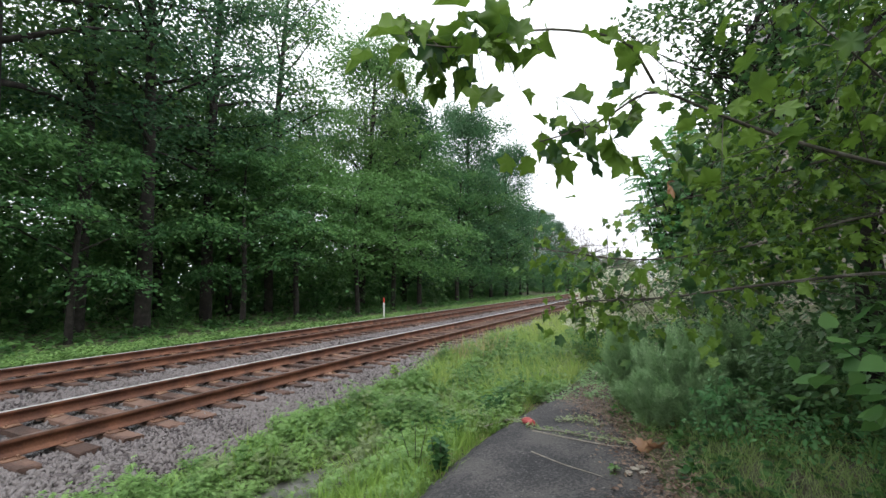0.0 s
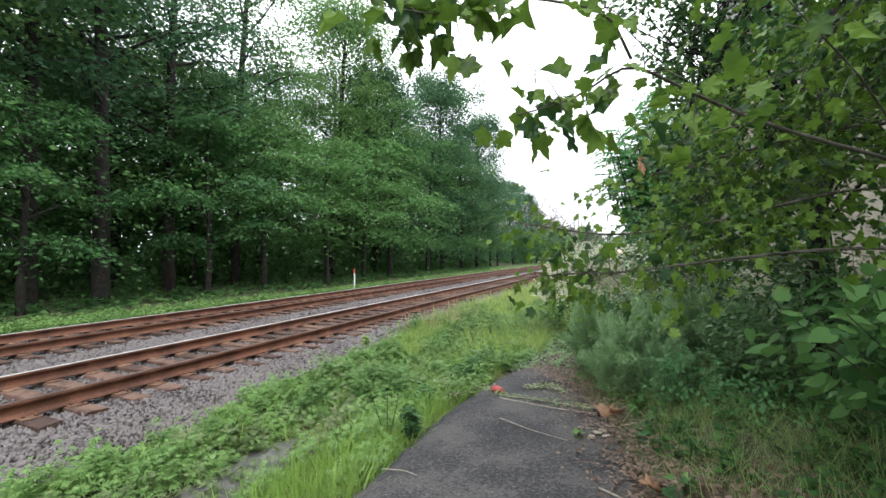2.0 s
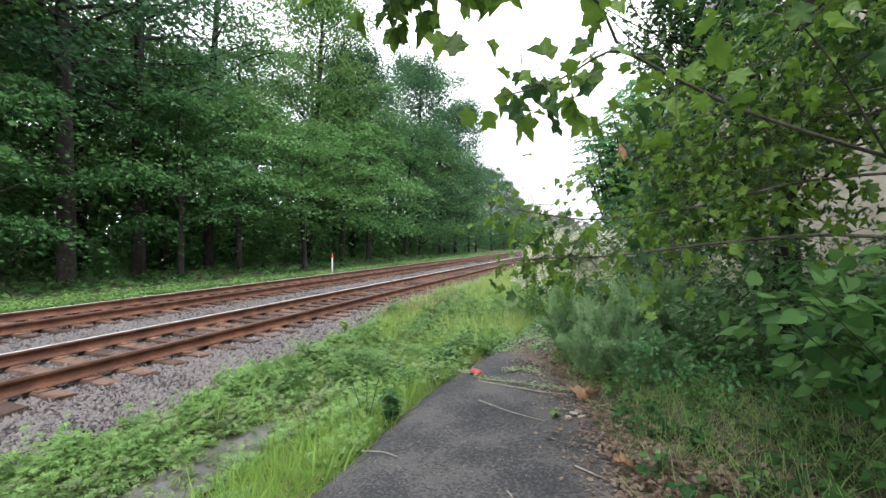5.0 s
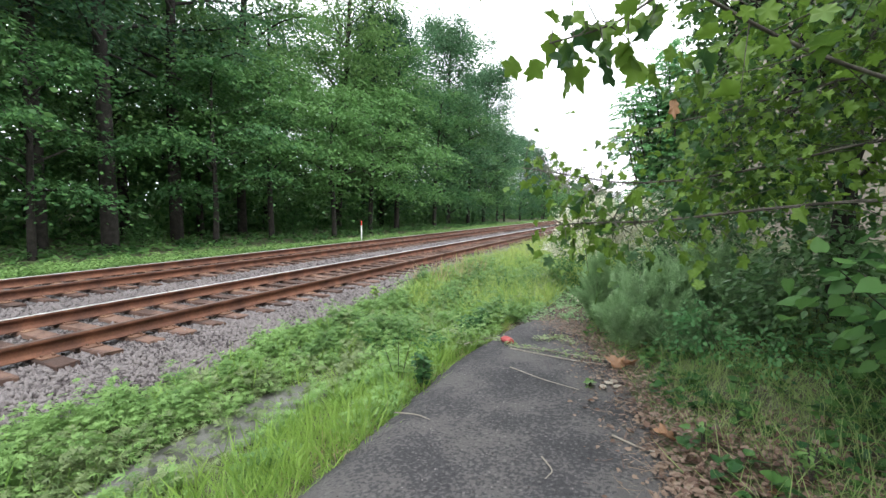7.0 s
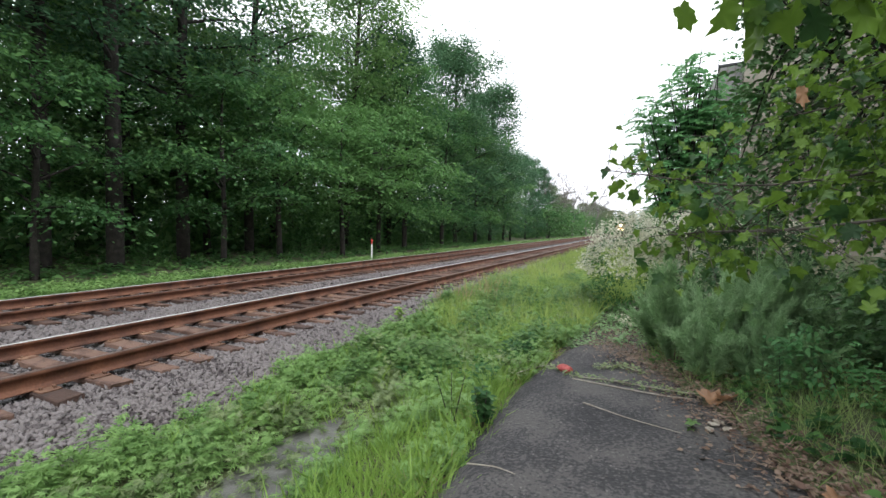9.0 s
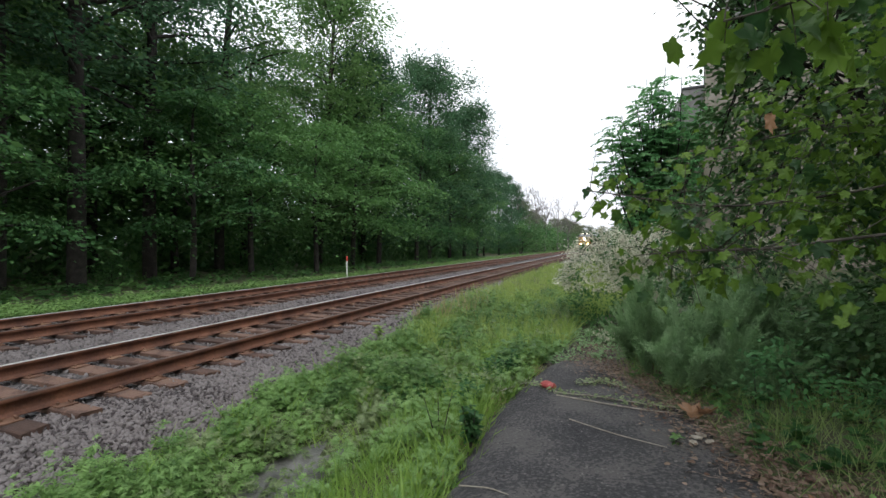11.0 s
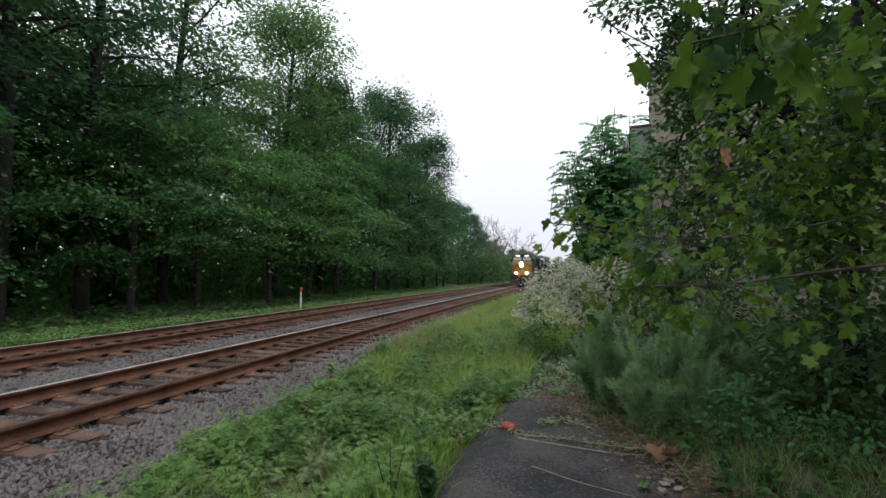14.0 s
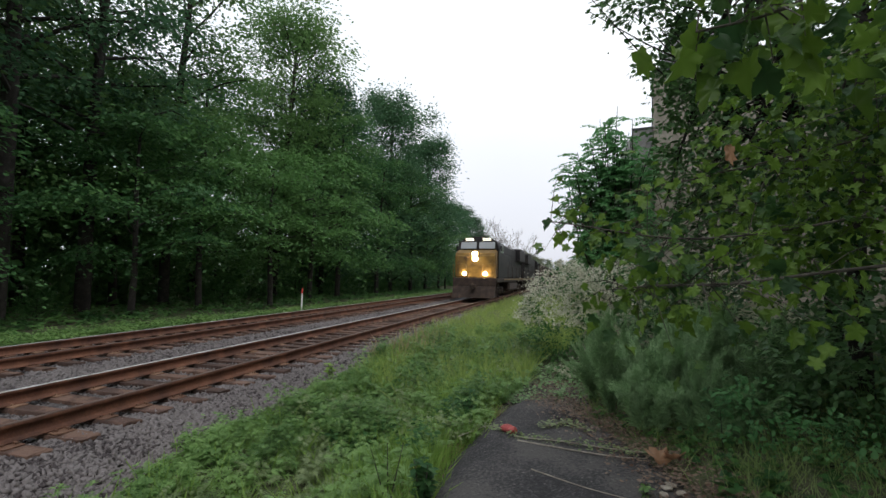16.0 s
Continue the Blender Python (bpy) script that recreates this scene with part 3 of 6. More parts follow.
def track(x, label, far_ties, offset):
    tr = thing("railway_track", label, "track", Matrix.Translation((x, 0, 0)), "parallel tracks")
    rng = np.random.default_rng(int(-x * 10))
    for s in (-0.7525, 0.7525):
        r = part("rail", RAIL_NEAR, M_RAIL, tr, "rust-brown steel rail")
        r.location.x = s
        h = part("running_band", RAIL_HEAD if s < 0 else DULL_HEAD, M_SHINE, r, "polished top of the rail with its gleam painted in" if s < 0 else "dull brown top of the rail")
        h.location.z = 0.0015
    count = 0
    y = -5.0 + offset
    while count < 130:
        tie = part("tie", TIES[count % 5], M_TIE, tr, "weathered brown wooden tie" if count == 0 else "")
        tie.location = (rng.normal(0, 0.02), y + rng.normal(0, 0.012), rng.normal(0, 0.004))
        tie.rotation_euler.z = rng.normal(0, 0.008) + (math.pi if count % 2 else 0)
        if y < 24:
            for s in (-0.7525, 0.7525):
                p = part("tie_plate", PLATE, M_PLATE, tie)
                p.location = (s, 0, 0)
                p.rotation_euler.z = 0 if s > 0 else math.pi
        y += TIE_STEP
        count += 1
    # the ties beyond stay one mesh
    tv = np.array([(sx * 1.3, sy * 0.115, z) for sx in (-1, 1) for sy in (-1, 1) for z in (-0.36, -0.2)])
    tf = np.array([(1, 3, 7), (1, 7, 5), (0, 1, 5), (0, 5, 4), (2, 6, 7), (2, 7, 3), (4, 5, 7), (4, 7, 6), (0, 2, 3), (0, 3, 1)])
    k = int((far_ties - y) / TIE_STEP)
    places = np.stack([np.zeros(k), y + TIE_STEP * np.arange(k), np.zeros(k)], axis=1)
    far = part("far_ties", scatter((tv, tf), places, np.repeat(np.eye(3)[None], k, axis=0), np.ones(k)), M_TIE, tr)
    far["kind"] = "stuff"


track(TRACK_X[0], "rusty railway track on brown wooden ties and grey ballast", 220, 4.45 - 4 + 0.0)
track(TRACK_X[1], "rusty railway track behind the first one on grey ballast", 220, 0.2)


def stones():
    """Crushed ballast, stone by stone, where the camera passes nearest; coarser beyond."""
    rng = np.random.default_rng(11)
    oct_v = np.array([(1, 0, 0), (-1, 0, 0), (0, 1, 0), (0, -1, 0), (0, 0, 1), (0, 0, -1)], dtype=float) * 0.5
    oct_f = np.array([(4, 0, 2), (4, 2, 1), (4, 1, 3), (4, 3, 0), (5, 2, 0), (5, 1, 2), (5, 3, 1), (5, 0, 3)])
    pieces = []
    bands = [  # x0, x1, y0, y1, number, size
        (-5.4, -3.7, -2.5, 9, 30000, 0.064), (-5.4, -4.1, 9, 22, 9000, 0.072),
        (-7.75, -5.2, -2.0, 14, 8000, 0.05), (-9.2, -7.3, 2.5, 16, 9500, 0.068), (-9.2, -7.3, 16, 34, 6000, 0.075),
        (-12.6, -9.2, 3.5, 20, 6000, 0.06)]
    for x0, x1, y0, y1, n, size in bands:
        x, y = rng.uniform(x0, x1, n), rng.uniform(y0, y1, n)
        if x0 == -5.4:
            x = x0 + (x1 - x0) * rng.uniform(0, 1, n) ** 1.15
        z = ground_level(x, y) + rng.uniform(-0.004, 0.014, n)
        rnd = rng.normal(size=(n, 3))
        rot = frames_from(rnd, rng.normal(size=(n, 3)))
        stretch = rng.uniform(0.55, 1.4, (n, 1, 3)) * [1.15, 1.0, 0.7]
        v = (oct_v[None] + rng.uniform(-0.14, 0.14, (n, 6, 3))) * stretch * (size * rng.uniform(0.6, 1.45, n))[:, None, None]
        v = np.einsum("nij,nkj->nki", rot, v) + np.stack([x, y, z], axis=1)[:, None, :]
        f = oct_f[None] + (np.arange(n) * 6)[:, None, None]
        pieces.append((v.reshape(-1, 3), f.reshape(-1, 3)))
    v, f = joined(pieces)
    tagged(new("ballast", finish("ballast", v, f, M_STONE)), "crushed grey ballast stones round the tracks", "gravel", kind="stuff")


stones()


def marker_post():
    post = thing("marker_post", "slim white trackside post with a red top", "post", Matrix.Translation((-12.85, 20.0, float(ground_level(-12.85, 20.0)))))
    part("post", cyl(bmesh.new(), Matrix.Translation((0, 0, 0.45)), 0.038, 1.0, 10), M_POSTWHITE, post)
    bm = cyl(bmesh.new(), Matrix.Translation((0, 0, 1.06)), 0.041, 0.22, 10)
    cyl(bm, Matrix.Translation((0, 0, 1.185)), 0.041, 0.03, 10, 0.02)
    part("cap", bm, M_POSTRED, post, "red top")


marker_post()


# ---- trees ----
def crown_tree(seed, height, spread, low, limbs, sprays, leaves, size, mat, thick=1.0, droop=0.35, name="tree", label="", category="tree", template=LEAF, bark=None, puff=0.17, wide=0.52, rise=(8, 35), belly=0.4, top_width=0.42, inner=0.2, trunk_top=0.9):
    """A woodland tree: trunk, limbs, and leafy sprays on them, flat in tiers or puffed up in lumps."""
    rng = np.random.default_rng(seed)
    tree = thing(name, label, category)
    bend_x, bend_y = rng.normal(0, 0.03 * height, 2)
    tz = np.linspace(-0.3, height * trunk_top, 9)
    u = np.clip(tz / height, 0, 1)
    trunk = np.stack([bend_x * u ** 1.5 + 0.1 * np.sin(5 * u + seed), bend_y * u ** 1.5 + 0.1 * np.cos(4 * u + seed), tz], axis=1)
    r0 = 0.0085 * height * thick + 0.03
    wood = [tube(trunk, r0 * (1.15 - u) ** 0.8 + 0.012, 8)]
    centres, weights = [], []
    for i in range(limbs):
        s = (i + rng.uniform(0, 1)) / limbs
        h = height * (low + (0.9 - low) * s)
        base = np.array([np.interp(h, tz, trunk[:, k]) for k in range(3)])
        side = (s - belly) / (1 - belly if s > belly else belly + 0.2)
        shape = top_width + (1 - top_width) * math.sqrt(max(0.0, 1 - side * side))
        length = spread * shape * rng.uniform(0.55, 1.12)
        az = i * 2.4 + rng.uniform(-0.5, 0.5)
        up = math.radians(rng.uniform(*rise) + 25 * s)
        d = np.array([math.cos(az) * math.cos(up), math.sin(az) * math.cos(up), math.sin(up)])
        q = np.linspace(0, 1, 6)[:, None]
        line = base + d * length * q + np.array([0, 0, -droop * length * 0.6]) * q ** 2.2 + rng.normal(0, 0.03 * length, (6, 3)) * q
        wood.append(tube(line, 0.3 * r0 * (1.15 - s * 0.8) * (1.1 - q[:, 0]) + 0.008, 5))
        for j in range(sprays):
            t = inner + (1.08 - inner) * rng.uniform(0, 1) ** 0.6
            c = np.array([np.interp(min(t, 1), q[:, 0], line[:, k]) for k in range(3)])
            across = np.cross(d, (0, 0, 1)) * rng.normal(0, 0.26) * length * t
            c = c + across + rng.normal(0, 0.12, 3) + [0, 0, 0.1]
            centres.append(c)
            weights.append(rng.uniform(0.6, 1.4))
            if j % 3 == 0:
                wood.append(tube(np.array([line[2], (line[2] + c) / 2 + rng.normal(0, 0.05, 3), c]), [0.02, 0.013, 0.006], 3))
    centres, weights = np.array(centres), np.array(weights)
    n = len(centres) * leaves
    owner = np.repeat(np.arange(len(centres)), leaves)
    offs = rng.normal(size=(n, 3)) * [wide, wide, puff] * weights[owner][:, None]
    if puff > 0.25:
        # lumps: leaves on the upper shell, hollow and shaded below
        offs[:, 2] = np.abs(offs[:, 2]) * np.where(rng.uniform(0, 1, n) < 0.8, 1, -0.6)
    offs[:, 2] -= 0.22 * (offs[:, 0] ** 2 + offs[:, 1] ** 2) / max(wide, 0.3)
    places = centres[owner] + offs
    out = offs * [1, 1, 0.3] + rng.normal(0, 0.3, (n, 3)) + [0, 0, -0.18]
    normal = np.stack([rng.normal(0, 0.6, n), rng.normal(0, 0.6, n), np.ones(n)], axis=1) + 0.7 * offs
    leaf = scatter(template, places, frames_from(out, normal), size * rng.uniform(0.65, 1.25, n))
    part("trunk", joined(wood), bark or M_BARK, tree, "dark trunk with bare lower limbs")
    part("crown", leaf, mat, tree)
    return tree


FOREST_LABELS = {"a": "tall broadleaf tree with dense dark green tiers", "b": "tall dense tree with bluish green foliage", "c": "slender tree with light airy green foliage"}
forest = [
    crown_tree(1, 24, 6.2, 0.34, 28, 5, 90, 0.24, M_LEAF_BLUE, label=FOREST_LABELS["a"], name="broadleaf_tree", thick=1.4, wide=0.78, puff=0.36, rise=(5, 30), inner=0.4),
    crown_tree(2, 23, 5.9, 0.04, 58, 5, 130, 0.27, M_LEAF_BLUE, label=FOREST_LABELS["b"], name="broadleaf_tree", inner=0.5, trunk_top=0.82, droop=0.1, wide=0.72, puff=0.75, rise=(15, 40), belly=0.5, top_width=0.15),
    crown_tree(3, 24, 5.0, 0.34, 26, 4, 100, 0.25, M_LEAF_LIGHT, label=FOREST_LABELS["c"], name="broadleaf_tree", inner=0.45, trunk_top=0.85, thick=1.1, wide=0.7, puff=0.6, rise=(15, 40), droop=0.2, belly=0.5, top_width=0.2),
    crown_tree(4, 8.5, 4.2, 0.24, 13, 6, 110, 0.2, M_LEAF_UNDER, label="young tree with spreading bright green tiers", name="young_tree", droop=0.5, wide=0.68, puff=0.1, thick=1.3),
    crown_tree(5, 14, 4.8, 0.18, 19, 6, 115, 0.22, M_LEAF_OAK, label="medium broadleaf tree with drooping dark green sprays", name="broadleaf_tree", droop=0.45, wide=0.74, puff=0.2, thick=1.3),
    crown_tree(6, 16, 5.5, 0.05, 34, 8, 40, 0.38, M_LEAF_HAZE, label="distant tree by the railway, haze put into its pale leaf colour", name="broadleaf_tree", wide=0.85, puff=0.6, rise=(15, 40), top_width=0.2),
    crown_tree(7, 2.6, 1.7, 0.1, 14, 9, 20, 0.17, M_LEAF_UNDER, label="low leafy bush at the edge of the wood", name="bush", category="bush", thick=0.6),
    crown_tree(8, 22, 5.2, 0.12, 44, 5, 110, 0.25, M_LEAF_LIGHT, label="tall tree with lighter yellowish green foliage", name="broadleaf_tree", inner=0.5, trunk_top=0.82, droop=0.15, wide=0.7, puff=0.65, rise=(15, 40), belly=0.5, top_width=0.15),
]
used = set()


def plant_tree(kind, x, y, turn, scale=1.0, lift=1.0):
    m = Matrix.Translation((x, y, float(ground_level(x, y)))) @ Matrix.Rotation(radians(turn), 4, "Z") @ Matrix.Diagonal((scale, scale, scale * lift, 1))
    if kind not in used:
        used.add(kind)
        forest[kind].matrix_basis = m
        forest[kind]["group"] = "trees along the railway"
        return forest[kind]
    src = forest[kind]
    keep = src.scale.copy()
    src.scale = (1, 1, 1)
    ob = copy_thing(src, m)
    src.scale = keep
    return ob


# front row along the far track, from behind the camera to the far bend: kind, x, y, turn, scale
for kind, x, y, turn, s in [
        (0, -19.0, -4, 10, 1.0), (4, -18.4, 0.5, 50, 1.0), (0, -18.0, 5.5, 130, 1.04), (3, -17.8, 8.0, 20, 0.9), (2, -20.0, 9, 200, 1.0),
        (0, -18.8, 11.0, 170, 0.92), (3, -17.6, 14.8, 250, 1.0), (0, -20.5, 15.0, 300, 0.9), (3, -18.6, 19.5, 80, 1.15), (3, -17.4, 23.5, 140, 1.1),
        (2, -21.5, 20.0, 30, 0.98), (7, -21.0, 29.0, 220, 1.08), (3, -17.7, 28.5, 330, 1.3), (4, -18.0, 33.0, 60, 1.05), (1, -21.2, 35.5, 90, 0.86), (1, -19.2, 46.5, 0, 1.0), (4, -17.8, 40, 110, 0.95),
        (4, -17.6, 49, 20, 1.0), (1, -18.0, 55.5, 150, 0.9), (4, -17.6, 60, 260, 0.85), (1, -18.6, 67, 30, 0.6), (1, -18.6, 77, 310, 0.66), (1, -19, 88, 90, 0.62),
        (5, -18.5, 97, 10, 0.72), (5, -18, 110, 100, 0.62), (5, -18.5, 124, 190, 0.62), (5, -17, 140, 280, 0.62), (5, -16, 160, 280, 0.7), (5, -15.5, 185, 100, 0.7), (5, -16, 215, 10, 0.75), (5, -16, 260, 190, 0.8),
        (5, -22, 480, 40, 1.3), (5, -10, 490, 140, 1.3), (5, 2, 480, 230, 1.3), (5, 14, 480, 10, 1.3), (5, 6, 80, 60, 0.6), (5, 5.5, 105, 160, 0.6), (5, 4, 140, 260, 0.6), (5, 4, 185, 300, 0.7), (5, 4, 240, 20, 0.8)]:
    plant_tree(kind, x, y, turn, s)
# the wood behind
for kind, x, y, turn, s in [
        (0, -25, 0, 70, 1.0), (4, -25.5, 6, 10, 1.08), (4, -26, 11.5, 160, 1.1), (4, -24, 14.5, 280, 1.15), (3, -22, 3, 280, 1.3), (3, -22.5, 18, 80, 1.4), (4, -27, 20, 20, 1.1), (4, -24.5, 25, 100, 1.1), (0, -27, 37.5, 200, 0.9),
        (3, -22, 34, 40, 1.4), (4, -23, 38, 300, 1.2), (0, -25, 45, 90, 0.85), (4, -23, 52, 10, 1.2), (1, -24, 62, 70, 0.85), (4, -24, 72, 170, 1.0), (4, -34, 4, 240, 1.2), (4, -31, 9, 40, 1.2), (3, -29, 16, 40, 1.5), (4, -35, 17, 320, 1.2),
        (4, -31, 27, 120, 1.2), (3, -29, 22, 140, 1.5), (0, -34, 37, 60, 0.9), (4, -31, 48, 210, 1.2), (4, -29, -5, 210, 1.2), (4, -42, 25, 10, 1.3), (3, -40, 11, 100, 1.6), (4, -40, 0, 100, 1.2), (0, -27, -9, 300, 1.0), (4, -40, 36, 10, 1.2)]:
    plant_tree(kind, x, y, turn, s)
# the near side, beyond the building and behind the camera: unseen trees, added to block sky and shade the thicket
for kind, x, y, turn, s in [(4, 9.5, 8, 60, 0.9), (4, 12, 13, 160, 1.0), (4, 8.0, 2.8, 20, 0.85), (4, 7.0, -1.5, 120, 0.8), (4, 7.5, -6, 10, 0.8), (4, 3, -14, 200, 0.9)]:
    plant_tree(kind, x, y, turn, s)
rng_b = np.random.default_rng(77)
for i in range(8):
    plant_tree(6, -18.5 - rng_b.uniform(0, 2.6), 5 + 8 * i + rng_b.uniform(-2, 2), rng_b.uniform(0, 360), rng_b.uniform(0.4, 0.75))
for i in range(14):
    plant_tree(6, -16.5 + rng_b.uniform(-1, 1), 84 + 16 * i, rng_b.uniform(0, 360), 2.2 + 0.08 * i)
for i in range(6):
    plant_tree(6, 4.5 + rng_b.uniform(-1, 1), 60 + 25 * i, rng_b.uniform(0, 360), 2.2 + 0.1 * i)


def far_woods():
    """The dark depth of the wood: leaves in a long deep belt."""
    rng = np.random.default_rng(91)
    n = 30000
    p = np.stack([rng.uniform(-52, -41, n), rng.uniform(-45, 130, n), rng.uniform(0, 1, n) ** 1.2 * 10], axis=1)
    p[:, 2] *= 0.75 + 0.35 * np.sin(p[:, 1] * 0.45) * np.cos(p[:, 1] * 0.17)
    m = 12000
    q = np.stack([rng.uniform(16, 26, m), rng.uniform(-30, 60, m), rng.uniform(0, 1, m) ** 1.2 * 9], axis=1)
    # low thicket under the trees, and the belts that close the view along the line
    belts = [p, q]
    for x0, x1, y0, y1, top, k in ((-31, -21.5, -12, 80, 3.2, 26000), (-26, -18.5, 80, 300, 6.0, 15000), (5, 12, 62, 260, 6.0, 9000), (-40, 30, 470, 500, 14.0, 4000)):
        belts.append(np.stack([rng.uniform(x0, x1, k), rng.uniform(y0, y1, k), rng.uniform(0, 1, k) ** 1.4 * top - 0.3], axis=1))
    p = np.concatenate(belts)
    leaf = scatter(LEAF, p, frames_from(rng.normal(size=(len(p), 3)), rng.normal(size=(len(p), 3)) + [0, 0, 0.8]), np.where((p[:, 0] > -32) & (p[:, 1] < 80) & (p[:, 0] < 0), 0.42, 0.85) * rng.uniform(0.6, 1.3, len(p)))
    tagged(new("far_woods", finish("far_woods", *leaf, M_LEAF_OAK)), "dark green depth of the wood", "woods", kind="stuff")


far_woods()


def bare_tree(seed, place):
    """A leafless, twiggy tree."""
    rng = np.random.default_rng(seed)
    tree = thing("bare_tree", "leafless grey twiggy tree beyond the bend", "tree", place, "bare trees")
    wood = []

    def grow(p, d, length, r, depth):
        n = 5
        q = np.linspace(0, 1, n)[:, None]
        line = p + d * length * q + rng.normal(0, 0.04 * length, (n, 3)) * q
        wood.append(tube(line, r * (1 - 0.55 * q[:, 0]), 4 if depth else 6))
        if depth < 4:
            for _ in range(4 if depth else 6):
                t = rng.uniform(0.35, 1.0)
                at = p + d * length * t
                nd = d + rng.normal(0, 0.42, 3)
                nd[2] = abs(nd[2]) * 0.9 + 0.1
                nd /= np.linalg.norm(nd)
                grow(at, nd, length * rng.uniform(0.4, 0.62), max(r * 0.45, 0.016), depth + 1)

    grow(np.zeros(3), np.array([0, 0, 1.0]), 8.5, 0.22, 0)
    part("limbwork", joined(wood), M_BARE, tree)
    return tree


bare = bare_tree(21, Matrix.Translation((-17, 88, -0.5)))
for x, y, turn in ((-16.0, 101, 70), (-15.5, 112, 150), (-14, 126, 230), (-12.5, 140, 300)):
    copy_thing(bare, Matrix.Translation((x, y, -0.5)) @ Matrix.Rotation(radians(turn), 4, "Z") @ Matrix.Diagonal((1.1, 1.1, 1.1, 1)))


# ---- low plants ----
def blades(name, label, category, area, n, length, mat, seed, lean=0.35, keep=None, template=BLADE):
    """Grass over an area x0, x1, y0, y1; keep(x, y) thins it."""
    rng = np.random.default_rng(seed)
    x, y = rng.uniform(area[0], area[1], n), rng.uniform(area[2], area[3], n)
    # tufts
    k = max(4, n // 45)
    tx, ty = rng.uniform(area[0], area[1], k), rng.uniform(area[2], area[3], k)
    own = rng.integers(0, k, n)
    near = rng.uniform(0, 1, n) < 0.65
    x = np.where(near, tx[own] + rng.normal(0, 0.09, n), x)
    y = np.where(near, ty[own] + rng.normal(0, 0.09, n), y)
    ok = (x > area[0] - 0.1) & (x < area[1] + 0.1)
    if keep is not None:
        ok &= keep(x, y, rng)
    x, y, own = x[ok], y[ok], own[ok]
    n = len(x)
    z = ground_level(x, y) - 0.02
    tall = rng.uniform(0.6, 1.25, k)
    axis = np.stack([rng.normal(0, lean, n), rng.normal(0, lean, n), np.ones(n)], axis=1)
    normal = rng.normal(size=(n, 3)) * [1, 1, 0.2]
    size = length * rng.uniform(0.5, 1.15, n) * tall[own]
    v, f = scatter(template, np.stack([x, y, z], axis=1), frames_from(axis, normal), size)
    ob = new(name, finish(name, v, f, mat))
    tagged(ob, label, category, kind="stuff")
    return ob


def weeds(name, label, area, n, height, leaf, mat, seed, per=16, keep=None, template=LEAF, flat=0.5, mounds=0):
    """Leafy weeds: short stems with leaves all the way up; with mounds they stand in domed clumps."""
    rng = np.random.default_rng(seed)
    x, y = rng.uniform(area[0], area[1], n), rng.uniform(area[2], area[3], n)
    dome = np.ones(n)
    if mounds:
        mx, my = rng.uniform(area[0], area[1], mounds), rng.uniform(area[2], area[3], mounds)
        own, wide, tall = rng.integers(0, mounds, n), rng.uniform(0.14, 0.34, mounds), rng.uniform(0.55, 1.25, mounds)
        a, r = rng.uniform(0, 2 * np.pi, n), np.sqrt(rng.uniform(0, 1, n))
        x, y = mx[own] + wide[own] * r * np.cos(a), my[own] + wide[own] * r * np.sin(a) * 1.3
        dome = tall[own] * (1 - 0.6 * r * r)
    if keep is not None:
        ok = keep(x, y, rng)
        x, y, dome = x[ok], y[ok], dome[ok]
        n = len(x)
    h = height * rng.uniform(0.6, 1.15, n) * dome
    own = np.repeat(np.arange(n), per)
    t = rng.uniform(0.15, 1.0, n * per)
    ang = rng.uniform(0, 2 * np.pi, n * per)
    leanx, leany = rng.normal(0, 0.25, n), rng.normal(0, 0.25, n)
    px = x[own] + leanx[own] * h[own] * t + 0.02 * np.cos(ang)
    py = y[own] + leany[own] * h[own] * t + 0.02 * np.sin(ang)
    pz = ground_level(x, y)[own] + h[own] * t - 0.01
    axis = np.stack([np.cos(ang), np.sin(ang), rng.uniform(-0.35, 0.5, n * per)], axis=1)
    normal = np.stack([rng.normal(0, flat, n * per), rng.normal(0, flat, n * per), np.ones(n * per)], axis=1)
    size = leaf * rng.uniform(0.55, 1.3, n * per) * (1.25 - 0.55 * t)
    v, f = scatter(template, np.stack([px, py, pz], axis=1), frames_from(axis, normal), size)
    ob = new(name, finish(name, v, f, mat))
    return tagged(ob, label, "weeds", kind="stuff")


def off_path(x, y, rng):
    lx = np.interp(y, [p[1] for p in PATH_LEFT], [p[0] for p in PATH_LEFT])
    return x < lx + 0.07 + rng.normal(0, 0.05, len(x)) + 0.05 * np.sin(5.1 * y)


def right_of_path(x, y, rng):
    rx = np.interp(y, [p[1] for p in PATH_RIGHT], [p[0] for p in PATH_RIGHT])
    rx = np.where(y > 6.9, -0.4 - (y - 6.9) * 0.05, rx)
    return x > rx + np.abs(rng.normal(0.26, 0.14, len(x)))


def not_puddle(x, y, rng):
    return ((x + 2.75) / 0.42) ** 2 + ((y - 2.8) / 1.4) ** 2 > rng.uniform(0.5, 1.4, len(x))


def stone_edge(x, y, rng):
    return x > np.interp(y, [0, 2, 5, 8, 14], [-3.7, -3.85, -4.0, -4.05, -4.4]) + rng.normal(0, 0.12, len(x)) + 0.1 * np.sin(2.3 * y)


